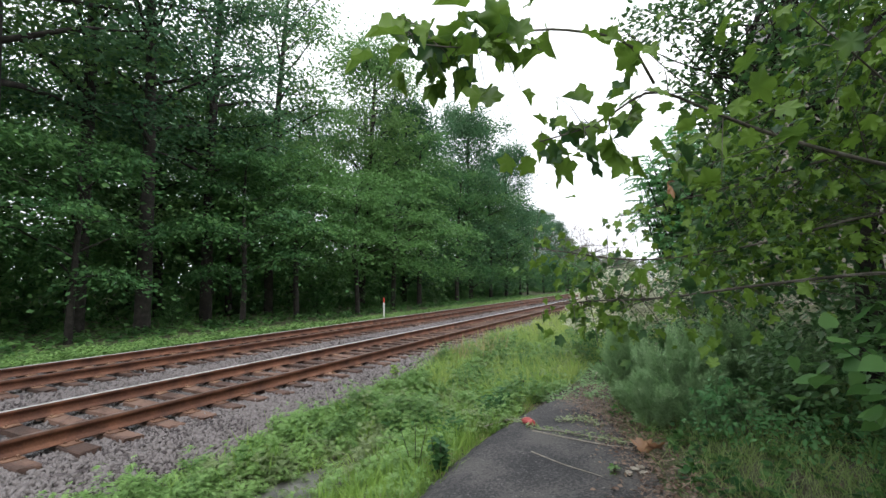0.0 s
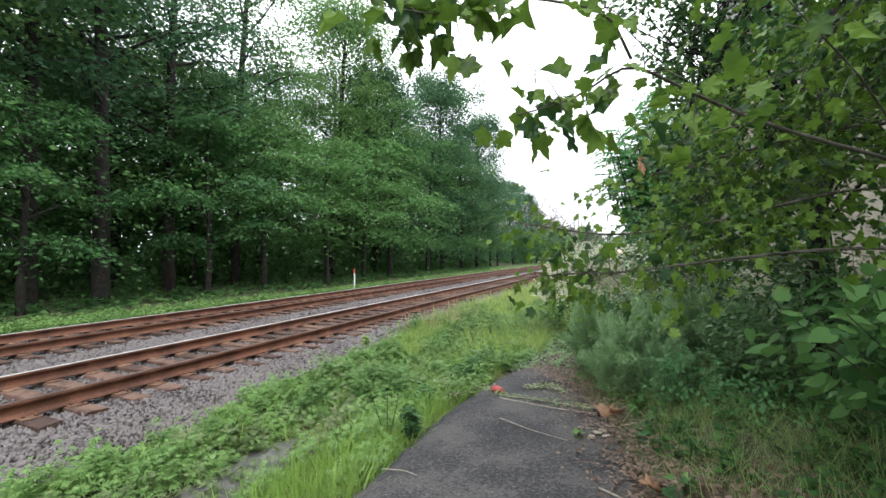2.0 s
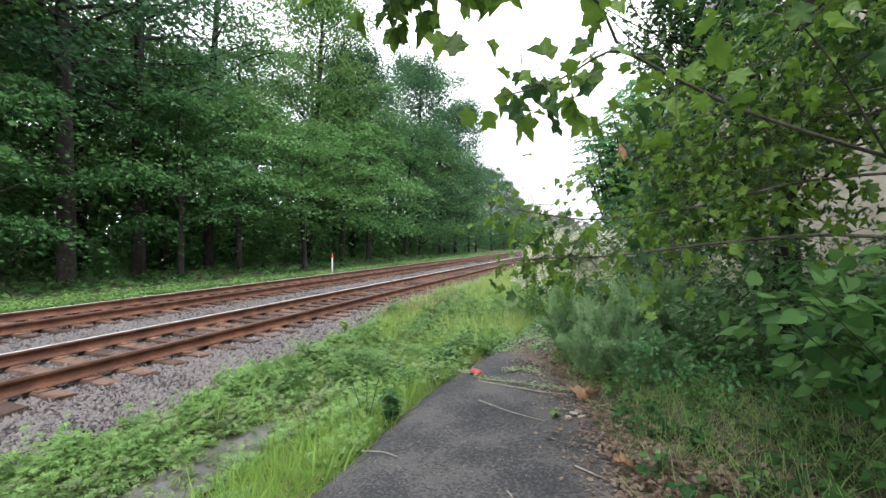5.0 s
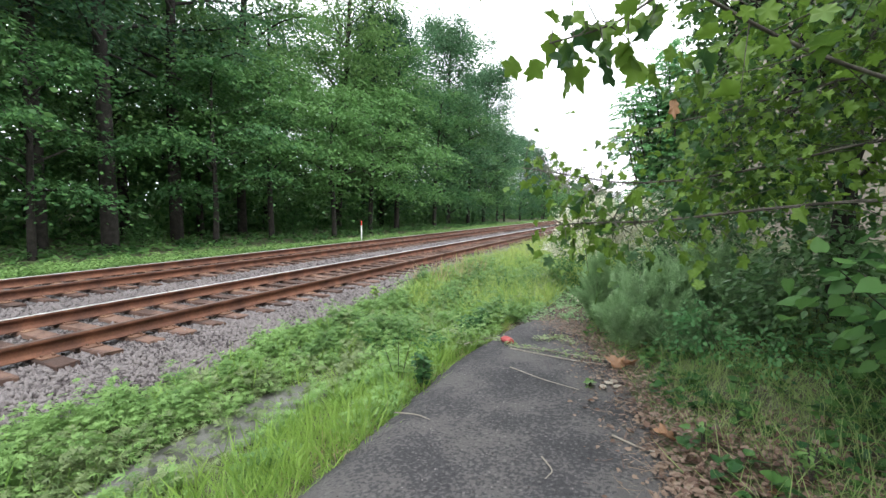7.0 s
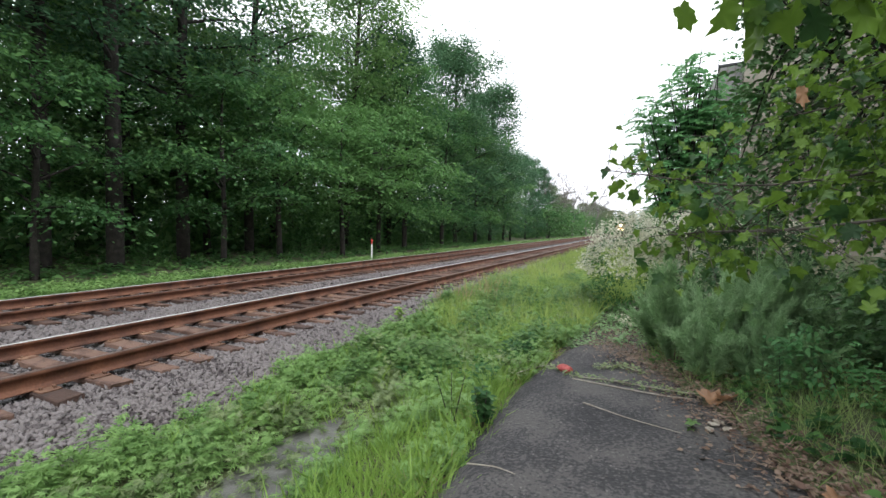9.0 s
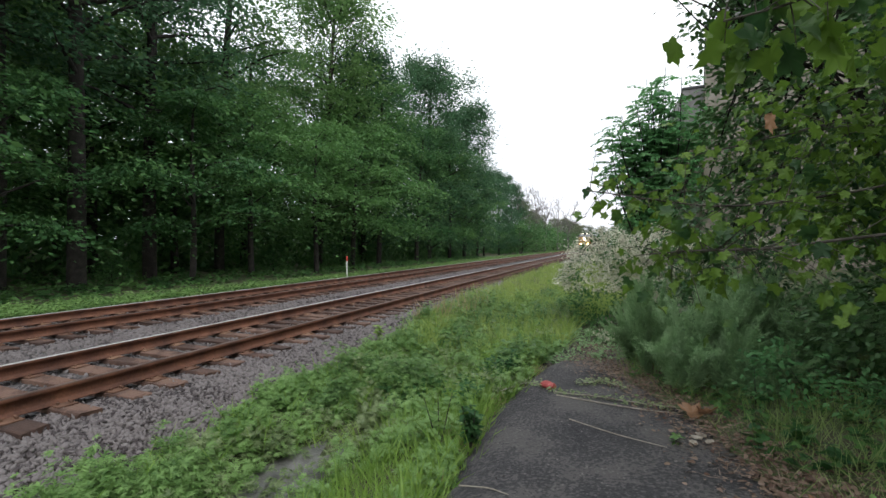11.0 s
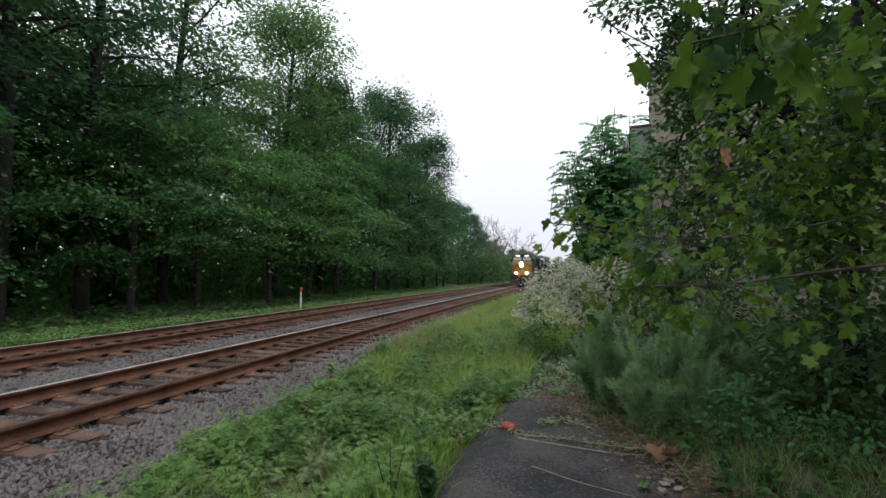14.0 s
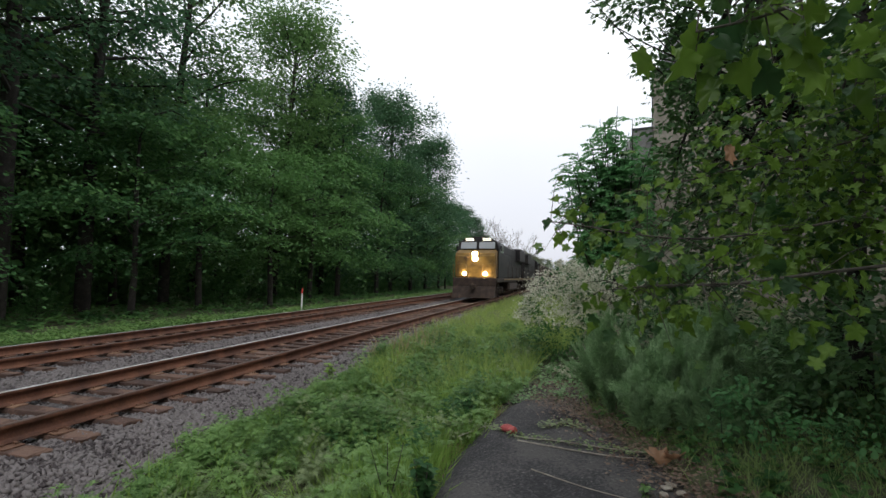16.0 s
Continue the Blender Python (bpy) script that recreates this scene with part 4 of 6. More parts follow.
weeds("weeds", "dense fresh green weeds along the ballast edge", (-4.5, -3.15, -3.0, 9.5), 2600, 0.4, 0.125, M_LEAF_WEED, 31, 15, lambda x, y, r: stone_edge(x, y, r) & not_puddle(x, y, r), FROND, 0.4, 120)
weeds("weeds", "low green weeds between the taller clumps", (-4.5, -3.0, -3.0, 9.5), 1500, 0.2, 0.1, M_LEAF_WEED, 30, 12, stone_edge, FROND)
weeds("weeds", "pale narrow-leaved weeds round the ditch", (-3.6, -2.2, -3.0, 7.5), 620, 0.34, 0.13, M_LEAF_PALE, 32, 13, not_puddle, FROND, 0.4, 46)
weeds("weeds", "thin pale weeds in the wet ditch", (-3.2, -2.2, 0.5, 5.0), 130, 0.2, 0.1, M_LEAF_PALE, 29, 8, None, FROND)
weeds("weeds", "green weeds between ditch and path", (-2.5, -1.15, -3.0, 9.0), 900, 0.36, 0.11, M_LEAF_WEED, 33, 14, lambda x, y, r: off_path(x, y, r) & not_puddle(x, y, r), FROND, 0.4, 60)
blades("grass", "fresh bright grass along the path's edge", "grass", (-2.2, -1.02, -3.0, 8.5), 15000, 0.34, M_GRASS, 34, 0.5, lambda x, y, r: off_path(x, y, r) & (r.uniform(0, 1, len(x)) < 0.2 + 0.85 * np.clip((x + 2.2) / 0.6, 0, 1)))
blades("grass", "dry straw-coloured grass at the path's edge", "grass", (-1.5, -1.02, -3.0, 7.0), 2200, 0.2, M_SEED, 28, 0.9, off_path)
blades("grass", "thin grass among the ditch weeds", "grass", (-4.3, -2.0, -3.0, 9.0), 5500, 0.34, M_GRASS, 35, 0.55, lambda x, y, r: stone_edge(x, y, r) & not_puddle(x, y, r))


def verge(x, y, rng):
    left = np.interp(y, [0, 7, 10, 20], [-3.8, -4.1, -4.3, -4.7]) + 0.12 * np.sin(1.7 * y)
    right = np.interp(y, [6, 8, 10, 14, 40], [-1.2, -0.75, -0.7, 0.5, 3.0])
    return (x > left + np.abs(rng.normal(0, 0.15, len(x)))) & (x < right)


blades("tall_grass", "tall yellowish green grass on the verge", "grass", (-4.7, 0.2, 7.5, 15.0), 14000, 0.5, M_GRASS_TALL, 36, 0.45, verge)
blades("tall_grass", "tall grass on the verge farther along", "grass", (-4.9, 3.0, 15.0, 42.0), 26000, 0.5, M_GRASS_TALL, 37, 0.35, verge)
blades("grass", "dull and dry grass in the verge", "grass", (-4.6, 0.2, 6.5, 16.0), 4000, 0.4, M_GRASS_DULL, 46, 0.5, verge)
weeds("weeds", "pale narrow weeds in the verge", (-4.2, -0.9, 4.5, 12.0), 420, 0.4, 0.12, M_LEAF_PALE, 47, 12, lambda x, y, r: verge(x, y, r) & off_path(x, y, r), FROND, 0.4, 60)
weeds("weeds", "dark broad-leaved weeds in the verge", (-3.2, -1.15, 4.6, 12.0), 260, 0.42, 0.085, M_LEAF_UNDER, 48, 26, lambda x, y, r: verge(x, y, r) & off_path(x, y, r), OVATE, 0.5, 26)
weeds("weeds", "green weeds in the tall grass", (-4.2, -0.7, 5.5, 15.0), 4200, 0.5, 0.13, M_LEAF_WEED, 38, 14, lambda x, y, r: verge(x, y, r) & off_path(x, np.minimum(y, 6.9), r), FROND, 0.4, 150)
blades("seed_heads", "dry tan seed heads over the tall grass", "grass", (-4.4, -3.3, 9.5, 13.0), 700, 0.6, M_SEED, 39, 0.25, verge)
blades("grass", "shaded dull grass beside the path", "grass", (0.2, 4.2, -3.0, 7.5), 34000, 0.27, M_GRASS_DULL, 40, 0.55, lambda x, y, r: right_of_path(x, y, r) & (r.uniform(0, 1, len(x)) < 0.35 + 1.2 * (((x - 1.5) / 0.6) ** 2 + ((y - 2.7) / 0.6) ** 2)), FINE)
weeds("weeds", "small green weeds in the shaded grass", (0.2, 3.6, -3.0, 7.2), 950, 0.18, 0.075, M_LEAF_HEART, 41, 10, right_of_path, HEART)
weeds("weeds", "low ragged weeds at the path's end", (-1.0, 0.9, 6.9, 9.8), 230, 0.16, 0.07, M_LEAF_MUG, 42, 12)
weeds("weeds", "bright weeds beside the far track", (-16.0, -12.8, 0.0, 40.0), 6000, 0.3, 0.13, M_LEAF_WEED, 43, 12, lambda x, y, r: x > np.interp(y, [0, 10, 18, 40], [-15.8, -15.2, -14.3, -14.2]) + r.normal(0, 0.3, len(x)))
weeds("weeds", "bright weeds beside the far track, farther along", (-14.8, -13.0, 40.0, 130.0), 1600, 0.34, 0.22, M_LEAF_WEED, 44, 10)
weeds("undergrowth", "dark undergrowth on the woodland floor", (-32.0, -16.0, -6.0, 60.0), 4200, 0.35, 0.24, M_LEAF_OAK, 45, 10)


def litter():
    """Dead leaves and chips along the path's shaded edge."""
    rng = np.random.default_rng(51)
    n = 7000
    y = rng.uniform(-1.5, 8.2, n)
    rx = np.interp(y, [p[1] for p in PATH_RIGHT], [p[0] for p in PATH_RIGHT])
    x = rx + rng.normal(0.1, 0.24, n) + 0.12 * (rng.uniform(0, 1, n) < 0.2)
    z = path_level(x, y) + 0.042 + rng.uniform(0, 0.012, n)
    axis = rng.normal(size=(n, 3)) * [1, 1, 0.15]
    normal = np.stack([rng.normal(0, 0.35, n), rng.normal(0, 0.35, n), np.ones(n)], axis=1)
    v, f = scatter(OVATE, np.stack([x, y, z], axis=1), frames_from(axis, normal), 0.04 * rng.uniform(0.3, 1.4, n))
    tagged(new("leaf_litter", finish("leaf_litter", v, f, M_LITTER)), "dry brown leaf litter along the path's edge", "leaf litter", kind="stuff")
    # straw and broken stalks in the litter
    n = 900
    y = np.where(rng.uniform(0, 1, n) < 0.3, rng.normal(6.4, 0.35, n), rng.uniform(1.2, 7.0, n))
    rx = np.interp(y, [p[1] for p in PATH_RIGHT], [p[0] for p in PATH_RIGHT])
    x = rx + rng.normal(0.02, 0.2, n)
    z = path_level(x, y) + 0.05 + rng.uniform(0, 0.02, n)
    v, f = scatter(BLADE, np.stack([x, y, z], axis=1), frames_from(rng.normal(size=(n, 3)) * [1, 1, 0.06], np.stack([rng.normal(0, 0.2, n), rng.normal(0, 0.2, n), np.ones(n)], axis=1)), 0.16 * rng.uniform(0.4, 1.4, n))
    tagged(new("straw", finish("straw", v, f, M_LITTER)), "dry straw and broken stalks beside the path", "straw", kind="stuff")
    # dead leaves under the shrubs where the grass is thin
    n = 2600
    x, y = rng.normal(1.5, 0.45, n), rng.normal(2.7, 0.5, n)
    ok = x > np.interp(y, [p[1] for p in PATH_RIGHT], [p[0] for p in PATH_RIGHT]) - 0.1
    x, y = x[ok], y[ok]
    n = len(x)
    z = ground_level(x, y) + 0.02 + rng.uniform(0, 0.025, n)
    v, f = scatter(OVATE, np.stack([x, y, z], axis=1), frames_from(rng.normal(size=(n, 3)) * [1, 1, 0.2], np.stack([rng.normal(0, 0.4, n), rng.normal(0, 0.4, n), np.ones(n)], axis=1)), 0.05 * rng.uniform(0.4, 1.4, n))
    tagged(new("leaf_litter", finish("leaf_litter", v, f, M_LITTER)), "reddish brown dead leaves under the shrubs", "leaf litter", kind="stuff")
    # loose chips on the asphalt
    n = 1800
    y = rng.uniform(0.8, 6.6, n)
    lx = np.interp(y, [p[1] for p in PATH_LEFT], [p[0] for p in PATH_LEFT])
    rx = np.interp(y, [p[1] for p in PATH_RIGHT], [p[0] for p in PATH_RIGHT])
    x = lx + 0.25 + (rx - lx - 0.25) * rng.uniform(0, 1, n) ** 0.8
    z = path_level(x, y) + 0.036
    v, f = scatter(LEAF, np.stack([x, y, z], axis=1), frames_from(rng.normal(size=(n, 3)) * [1, 1, 0.1], np.stack([rng.normal(0, 0.2, n), rng.normal(0, 0.2, n), np.ones(n)], axis=1)), 0.018 * rng.uniform(0.3, 1.5, n) ** 1.3)
    tagged(new("chips", finish("chips", v, f, M_STONE)), "small grey chips strewn on the asphalt", "debris", kind="stuff")

    # gravel where the paving ends
    n = 2600
    x, y = rng.normal(-0.3, 0.5, n), rng.normal(7.3, 0.5, n)
    z = ground_level(x, y) + 0.006
    oct_v = np.array([(1, 0, 0), (-1, 0, 0), (0, 1, 0), (0, -1, 0), (0, 0, 0.6), (0, 0, -0.6)]) * 0.5
    oct_f = np.array([(4, 0, 2), (4, 2, 1), (4, 1, 3), (4, 3, 0), (5, 2, 0), (5, 1, 2), (5, 3, 1), (5, 0, 3)])
    v, f = scatter((oct_v, oct_f), np.stack([x, y, z], axis=1), frames_from(rng.normal(size=(n, 3)), rng.normal(size=(n, 3))), 0.03 * rng.uniform(0.5, 1.6, n))
    tagged(new("gravel", finish("gravel", v, f, M_STONE)), "loose grey gravel at the end of the asphalt", "gravel", kind="stuff")


litter()


def single_plant(name, label, x, y, height, mat, seed, leaves=46, leaf=0.1, template=OVATE, stems=3):
    rng = np.random.default_rng(seed)
    plant = thing(name, label, "plant", Matrix.Translation((x, y, float(ground_level(x, y)) - 0.01)))
    wood, ps, ax = [], [], []
    for s in range(stems):
        d = np.array([rng.normal(0, 0.18), rng.normal(0, 0.18), 1.0])
        line = np.array([d * height * t * rng.uniform(0.9, 1.1) for t in (0, 0.35, 0.7, 1.0)])
        wood.append(tube(line, [0.008, 0.006, 0.005, 0.003], 4))
        for i in range(leaves // stems):
            t = rng.uniform(0.3, 1.02)
            a = rng.uniform(0, 6.283)
            ps.append(d * height * t)
            ax.append((math.cos(a), math.sin(a), rng.uniform(-0.3, 0.5)))
    n = len(ps)
    v = scatter(template, np.array(ps), frames_from(np.array(ax), np.stack([rng.normal(0, 0.4, n), rng.normal(0, 0.4, n), np.ones(n)], axis=1)), leaf * rng.uniform(0.6, 1.3, n))
    part("stem", joined(wood), M_GREYBARK, plant)
    part("leaves", v, mat, plant)


single_plant("weed_plant", "dark leafy weed at the edge of the path", -1.17, 3.86, 0.42, M_LEAF_UNDER, 61, 130, 0.09, stems=5)
single_plant("weed_plant", "tall slender weed beside the ditch", -1.5, 3.95, 0.5, M_LEAF_WEED, 62, 40, 0.09)
single_plant("weed_plant", "dark leafy weed in the grass by the path", -1.4, 7.3, 0.36, M_LEAF_UNDER, 63, 90, 0.09, stems=4)
single_plant("weed_plant", "small dark weed by the path's edge", -1.3, 6.1, 0.3, M_LEAF_UNDER, 64, 80, 0.085, stems=4)
single_plant("weed_plant", "lone bright weed on the ballast", -4.3, 7.9, 0.32, M_GRASS, 65, 60, 0.09)
single_plant("weed_plant", "small weed in the path's dead leaves", 0.5, 4.0, 0.12, M_LEAF_WEED, 66, 26, 0.06)
single_plant("weed_plant", "broad-leaved weed beside the path", 1.3, 2.95, 0.16, M_LEAF_WEED, 67, 40, 0.055, OVATE, 5)
single_plant("weed_plant", "broad-leaved weed in the shaded grass", 1.75, 2.6, 0.2, M_LEAF_WEED, 68, 44, 0.06, OVATE, 6)


def sprig(points, seed):
    """A creeping vine with small leaves, lying on the asphalt."""
    rng = np.random.default_rng(seed)
    line = bend([(x, y, path_level(x, y) + 0.045) for x, y in points], 24)
    vine = thing("vine", "creeping green vine across the asphalt", "plant", group="creeping vines")
    part("stem", tube(line, np.full(24, 0.006), 4), M_STICK, vine)
    n = 200
    at = line[rng.integers(0, 24, n)] + rng.normal(0, 0.055, (n, 3)) * [1, 1, 0.2] + [0, 0, 0.008]
    ax = rng.normal(size=(n, 3)) * [1, 1, 0.25]
    part("leaves", scatter(OVATE, at, frames_from(ax, np.stack([rng.normal(0, 0.3, n), rng.normal(0, 0.3, n), np.ones(n)], axis=1)), 0.045 * rng.uniform(0.5, 1.3, n)), M_LEAF_PALE, vine)


sprig([(-1.2, 5.15), (-0.95, 5.6), (-0.72, 5.45), (-0.55, 5.2)], 71)
sprig([(-0.6, 5.2), (-0.1, 5.1), (0.25, 4.95), (0.6, 4.85)], 72)
sprig([(-0.3, 5.6), (-0.1, 5.8), (0.15, 5.5)], 73)


def stick(points, r):
    line = bend([(x, y, path_level(x, y) + 0.042) for x, y in points], 14)
    tagged(new("stick", finish("stick", *tube(line, np.linspace(r, r * 0.5, 14), 5), M_STICK)), "thin dry pale stick lying on the asphalt", "stick", group="dry sticks")


stick([(-0.55, 5.1), (-0.1, 4.9), (0.35, 4.72), (0.62, 4.7)], 0.009)
stick([(-0.35, 4.35), (0.05, 4.05), (0.42, 3.85)], 0.006)
stick([(-0.95, 2.9), (-0.75, 2.92), (-0.6, 2.86)], 0.006)
stick([(0.35, 2.55), (0.45, 2.4), (0.42, 2.3)], 0.005)
stick([(0.75, 3.0), (0.95, 2.85), (1.15, 2.82)], 0.008)


def red_litter():
    """A crushed red plastic cup."""
    x, y = -0.7, 5.42
    cup = thing("plastic_cup", "crushed faded red plastic cup on the asphalt", "cup", Matrix.Translation((x, y, float(path_level(x, y)) + 0.065)))
    rng = np.random.default_rng(81)
    bm = bmesh.new()
    bmesh.ops.create_icosphere(bm, subdivisions=2, radius=0.075, matrix=Matrix.Diagonal((1.0, 0.8, 0.62, 1)))
    for v in bm.verts:
        v.co *= 1 + rng.normal(0, 0.09)
    part("body", bm, M_REDCAN, cup)
    bm = bmesh.new()
    bmesh.ops.create_icosphere(bm, subdivisions=2, radius=0.055, matrix=Matrix.Translation((0.06, -0.05, -0.008)))
    for v in bm.verts:
        v.co += Vector(rng.normal(0, 0.004, 3))
    part("rim", bm, M_REDCAN, cup)


red_litter()


def fallen_leaf(x, y, z, size, turn, tilt, name="fallen_leaf", label="large curled dry brown leaf on the ground"):
    v = LOBED[0] * size
    v = v + np.stack([np.zeros(len(v)), np.zeros(len(v)), 0.9 * v[:, 0] ** 2 / size + 0.25 * v[:, 1] ** 2 / size], axis=1)
    ob = new(name, finish(name, v, LOBED[1], M_BROWNLEAF))
    sol = ob.modifiers.new("thickness", "SOLIDIFY")
    sol.thickness = 0.002
    ob.matrix_basis = pose(x, y, z, tilt, 0, turn)
    tagged(ob, label, "leaf", group="fallen leaves")


fallen_leaf(0.74, 4.55, 0.03, 0.2, 30, 12)
fallen_leaf(0.8, 4.65, 0.05, 0.16, 190, 25)
fallen_leaf(1.15, 3.0, 0.13, 0.14, 100, 10)
fallen_leaf(1.5, 2.5, 0.17, 0.13, 250, 10)
for i, (x, y) in enumerate([(0.66, 4.1), (0.74, 4.02), (0.62, 3.98), (0.7, 4.16)]):
    bm = bmesh.new()
    bmesh.ops.create_icosphere(bm, subdivisions=1, radius=0.05, matrix=Matrix.Diagonal((1.0, 0.7, 0.3, 1)))
    me = bpy.data.meshes.new("pale_stone")
    bm.to_mesh(me)
    bm.free()
    me.materials.append(M_STICK)
    ob = new("pale_stone", me)
    ob.matrix_basis = pose(x, y, float(path_level(x, y)) + 0.045, 0, 0, 50 * i)
    tagged(ob, "flat pale stone at the path's edge", "stone", group="pale stones")


# ---- shrubs and the near trees ----
def clump_leaves(blobs, size, template, seed, clump=14, spread=0.12, shell=0.5, droop=0.25):
    """Leaves in small clumps inside ellipsoids: (centre, radii, number of leaves)."""
    rng = np.random.default_rng(seed)
    ps, outs = [], []
    for (c, r, n) in blobs:
        k = max(3, n // clump)
        d = rng.normal(size=(k, 3))
        d /= np.linalg.norm(d, axis=1, keepdims=True)
        rad = (shell + (1 - shell) * rng.uniform(0, 1, k)) ** 0.7
        cc = np.array(c) + d * np.array(r) * rad[:, None]
        own = rng.integers(0, k, n)
        ps.append(cc[own] + rng.normal(0, spread, (n, 3)) * [1, 1, 0.6])
        outs.append(d[own])
    p, o = np.concatenate(ps), np.concatenate(outs)
    n = len(p)
    axis = o * [1, 1, 0.3] + rng.normal(0, 0.5, (n, 3)) + [0, 0, -droop]
    normal = np.stack([rng.normal(0, 0.5, n), rng.normal(0, 0.5, n), np.ones(n)], axis=1) + 0.35 * o
    return scatter(template, p, frames_from(axis, normal), size * rng.uniform(0.55, 1.25, n))


def stems_of(blobs, base, seed, per=3, r=0.007, gather=0.25):
    rng = np.random.default_rng(seed)
    out = []
    for c, rad, n in blobs:
        for _ in range(per):
            end = np.array(c) + rng.normal(0, 0.4, 3) * rad
            foot = np.array([end[0] * (1 - gather) + base[0] * gather, end[1] * (1 - gather) + base[1] * gather, 0.0]) + rng.normal(0, 0.08, 3)
            foot[2] = ground_level(foot[0], foot[1]) - 0.03
            mid = 0.5 * (foot + end) + rng.normal(0, 0.08, 3)
            out.append(tube(bend([foot, mid, end], 8), np.linspace(r, r * 0.3, 8), 5))
    return joined(out)


def shrub(name, label, base, blobs, size, template, mat, seed, clump=14, spread=0.12, shell=0.5, category="shrub", extra=None, gather=0.25):
    bz = float(ground_level(base[0], base[1])) - 0.03
    ob = thing(name, label, category)
    tagged(part("stalk", stems_of(blobs, (base[0], base[1], bz), seed + 1, gather=gather), M_BARK, ob), kind="stuff")
    part("leaves", clump_leaves(blobs, size, template, seed, clump, spread, shell), mat, ob)
    if extra:
        part("blossom", extra, M_FLOWER, ob, "clusters of small white flowers")
    return ob


def feathery(x, y, height, radius, seed, stems=40):
    """A plume-like plant: arching stems, each a tapered plume of fine upswept leaves, gathered in sheaves."""
    rng = np.random.default_rng(seed)
    plant = thing("feathery_plant", "grey-green feathery bush beside the path", "bush", Matrix.Translation((x, y, float(ground_level(x, y)) - 0.02)), "feathery bushes")
    wood, ps, ax, ln = [], [], [], []
    sheaves = [(rng.uniform(0, 6.283), rng.uniform(0.1, 1.0)) for _ in range(8)]
    for i in range(stems):
        a0, lean0 = sheaves[i % 8]
        a, lean = a0 + rng.normal(0, 0.22), np.clip(lean0 + rng.normal(0, 0.1), 0, 1.1)
        h = height * rng.uniform(0.7, 1.08) * (1 - 0.28 * lean)
        reach = radius * lean
        b = np.array([math.cos(a), math.sin(a), 0]) * radius * 0.3 * lean
        top = b + np.array([math.cos(a) * reach, math.sin(a) * reach, h])
        mid = b + np.array([math.cos(a) * reach * 0.35, math.sin(a) * reach * 0.35, h * 0.6])
        line = bend([b, mid, top], 8)
        wood.append(tube(line, np.linspace(0.007, 0.002, 8), 3))
        m = 230
        t = 0.12 + 0.88 * rng.uniform(0, 1, m) ** 0.8
        p = np.stack([np.interp(t * 7, np.arange(8), line[:, k]) for k in range(3)], axis=1)
        tang = line[-1] - line[3]
        tang /= np.linalg.norm(tang)
        d = rng.normal(size=(m, 3)) * 0.55 + tang * 1.0
        ps.append(p + rng.normal(0, 0.012, (m, 3)))
        ax.append(d)
        ln.append(0.13 * (1.1 - 0.75 * t))
    p, d, size = np.concatenate(ps), np.concatenate(ax), np.concatenate(ln)
    n = len(p)
    tagged(part("stalk", joined(wood), M_LEAF_MUG, plant), kind="stuff")
    part("leaves", scatter(NEEDLE, p, frames_from(d, rng.normal(size=(n, 3))), size * rng.uniform(0.6, 1.25, n)), M_LEAF_MUG, plant)


for i, (x, y, h, r) in enumerate([(0.5, 6.3, 1.35, 0.45), (0.95, 6.0, 1.25, 0.5), (0.8, 5.6, 0.75, 0.4), (1.35, 6.4, 1.35, 0.55), (1.75, 6.9, 1.25, 0.6), (1.3, 5.4, 0.75, 0.45), (2.05, 6.0, 1.1, 0.55), (0.4, 7.0, 0.95, 0.45)]):
    feathery(x, y, h, r, 200 + i)


def blossom(blobs, seed, n):
    """White blossom on the sunny outside of a bush."""
    rng = np.random.default_rng(seed)
    ps = []
    for c, r, share in blobs:
        k = int(n * share / 22)
        d = rng.normal(size=(k, 3))
        d[:, 2] = np.abs(d[:, 2]) * 0.9 - 0.1
        d[:, 1] -= 0.35
        d /= np.linalg.norm(d, axis=1, keepdims=True)
        cc = np.array(c) + d * np.array(r) * rng.uniform(0.9, 1.1, (k, 1))
        own = rng.integers(0, k, k * 22)
        ps.append(cc[own] + rng.normal(0, 1, (k * 22, 1)) * (d * [1, 1, 0.5] + rng.normal(0, 0.6, (k, 3)))[own] * 0.075 + rng.normal(0, 0.024, (k * 22, 3)))
    p = np.concatenate(ps)
    m = len(p)
    return scatter(PETAL, p, frames_from(rng.normal(size=(m, 3)), np.stack([rng.normal(0, 0.5, m), rng.normal(0, 0.5, m) - 0.3, np.ones(m)], axis=1)), 0.034 * rng.uniform(0.6, 1.4, m))


fb = [((-0.12, 10.6, 0.72), (0.95, 0.9, 1.14), 2800), ((0.9, 10.9, 0.9), (1.0, 0.9, 1.0), 2400), ((0.2, 8.7, -0.1), (0.36, 0.3, 0.14), 220), ((2.2, 10.4, 1.3), (0.9, 0.6, 0.55), 1300)]
shrub("flowering_bush", "rounded bush covered in small white blossom", (0.2, 10.6), fb, 0.075, OVATE, M_LEAF_UNDER, 301, 16, 0.11, 0.55, "bush",
      blossom([(c, r, n / 6720) for c, r, n in fb], 302, 21000))

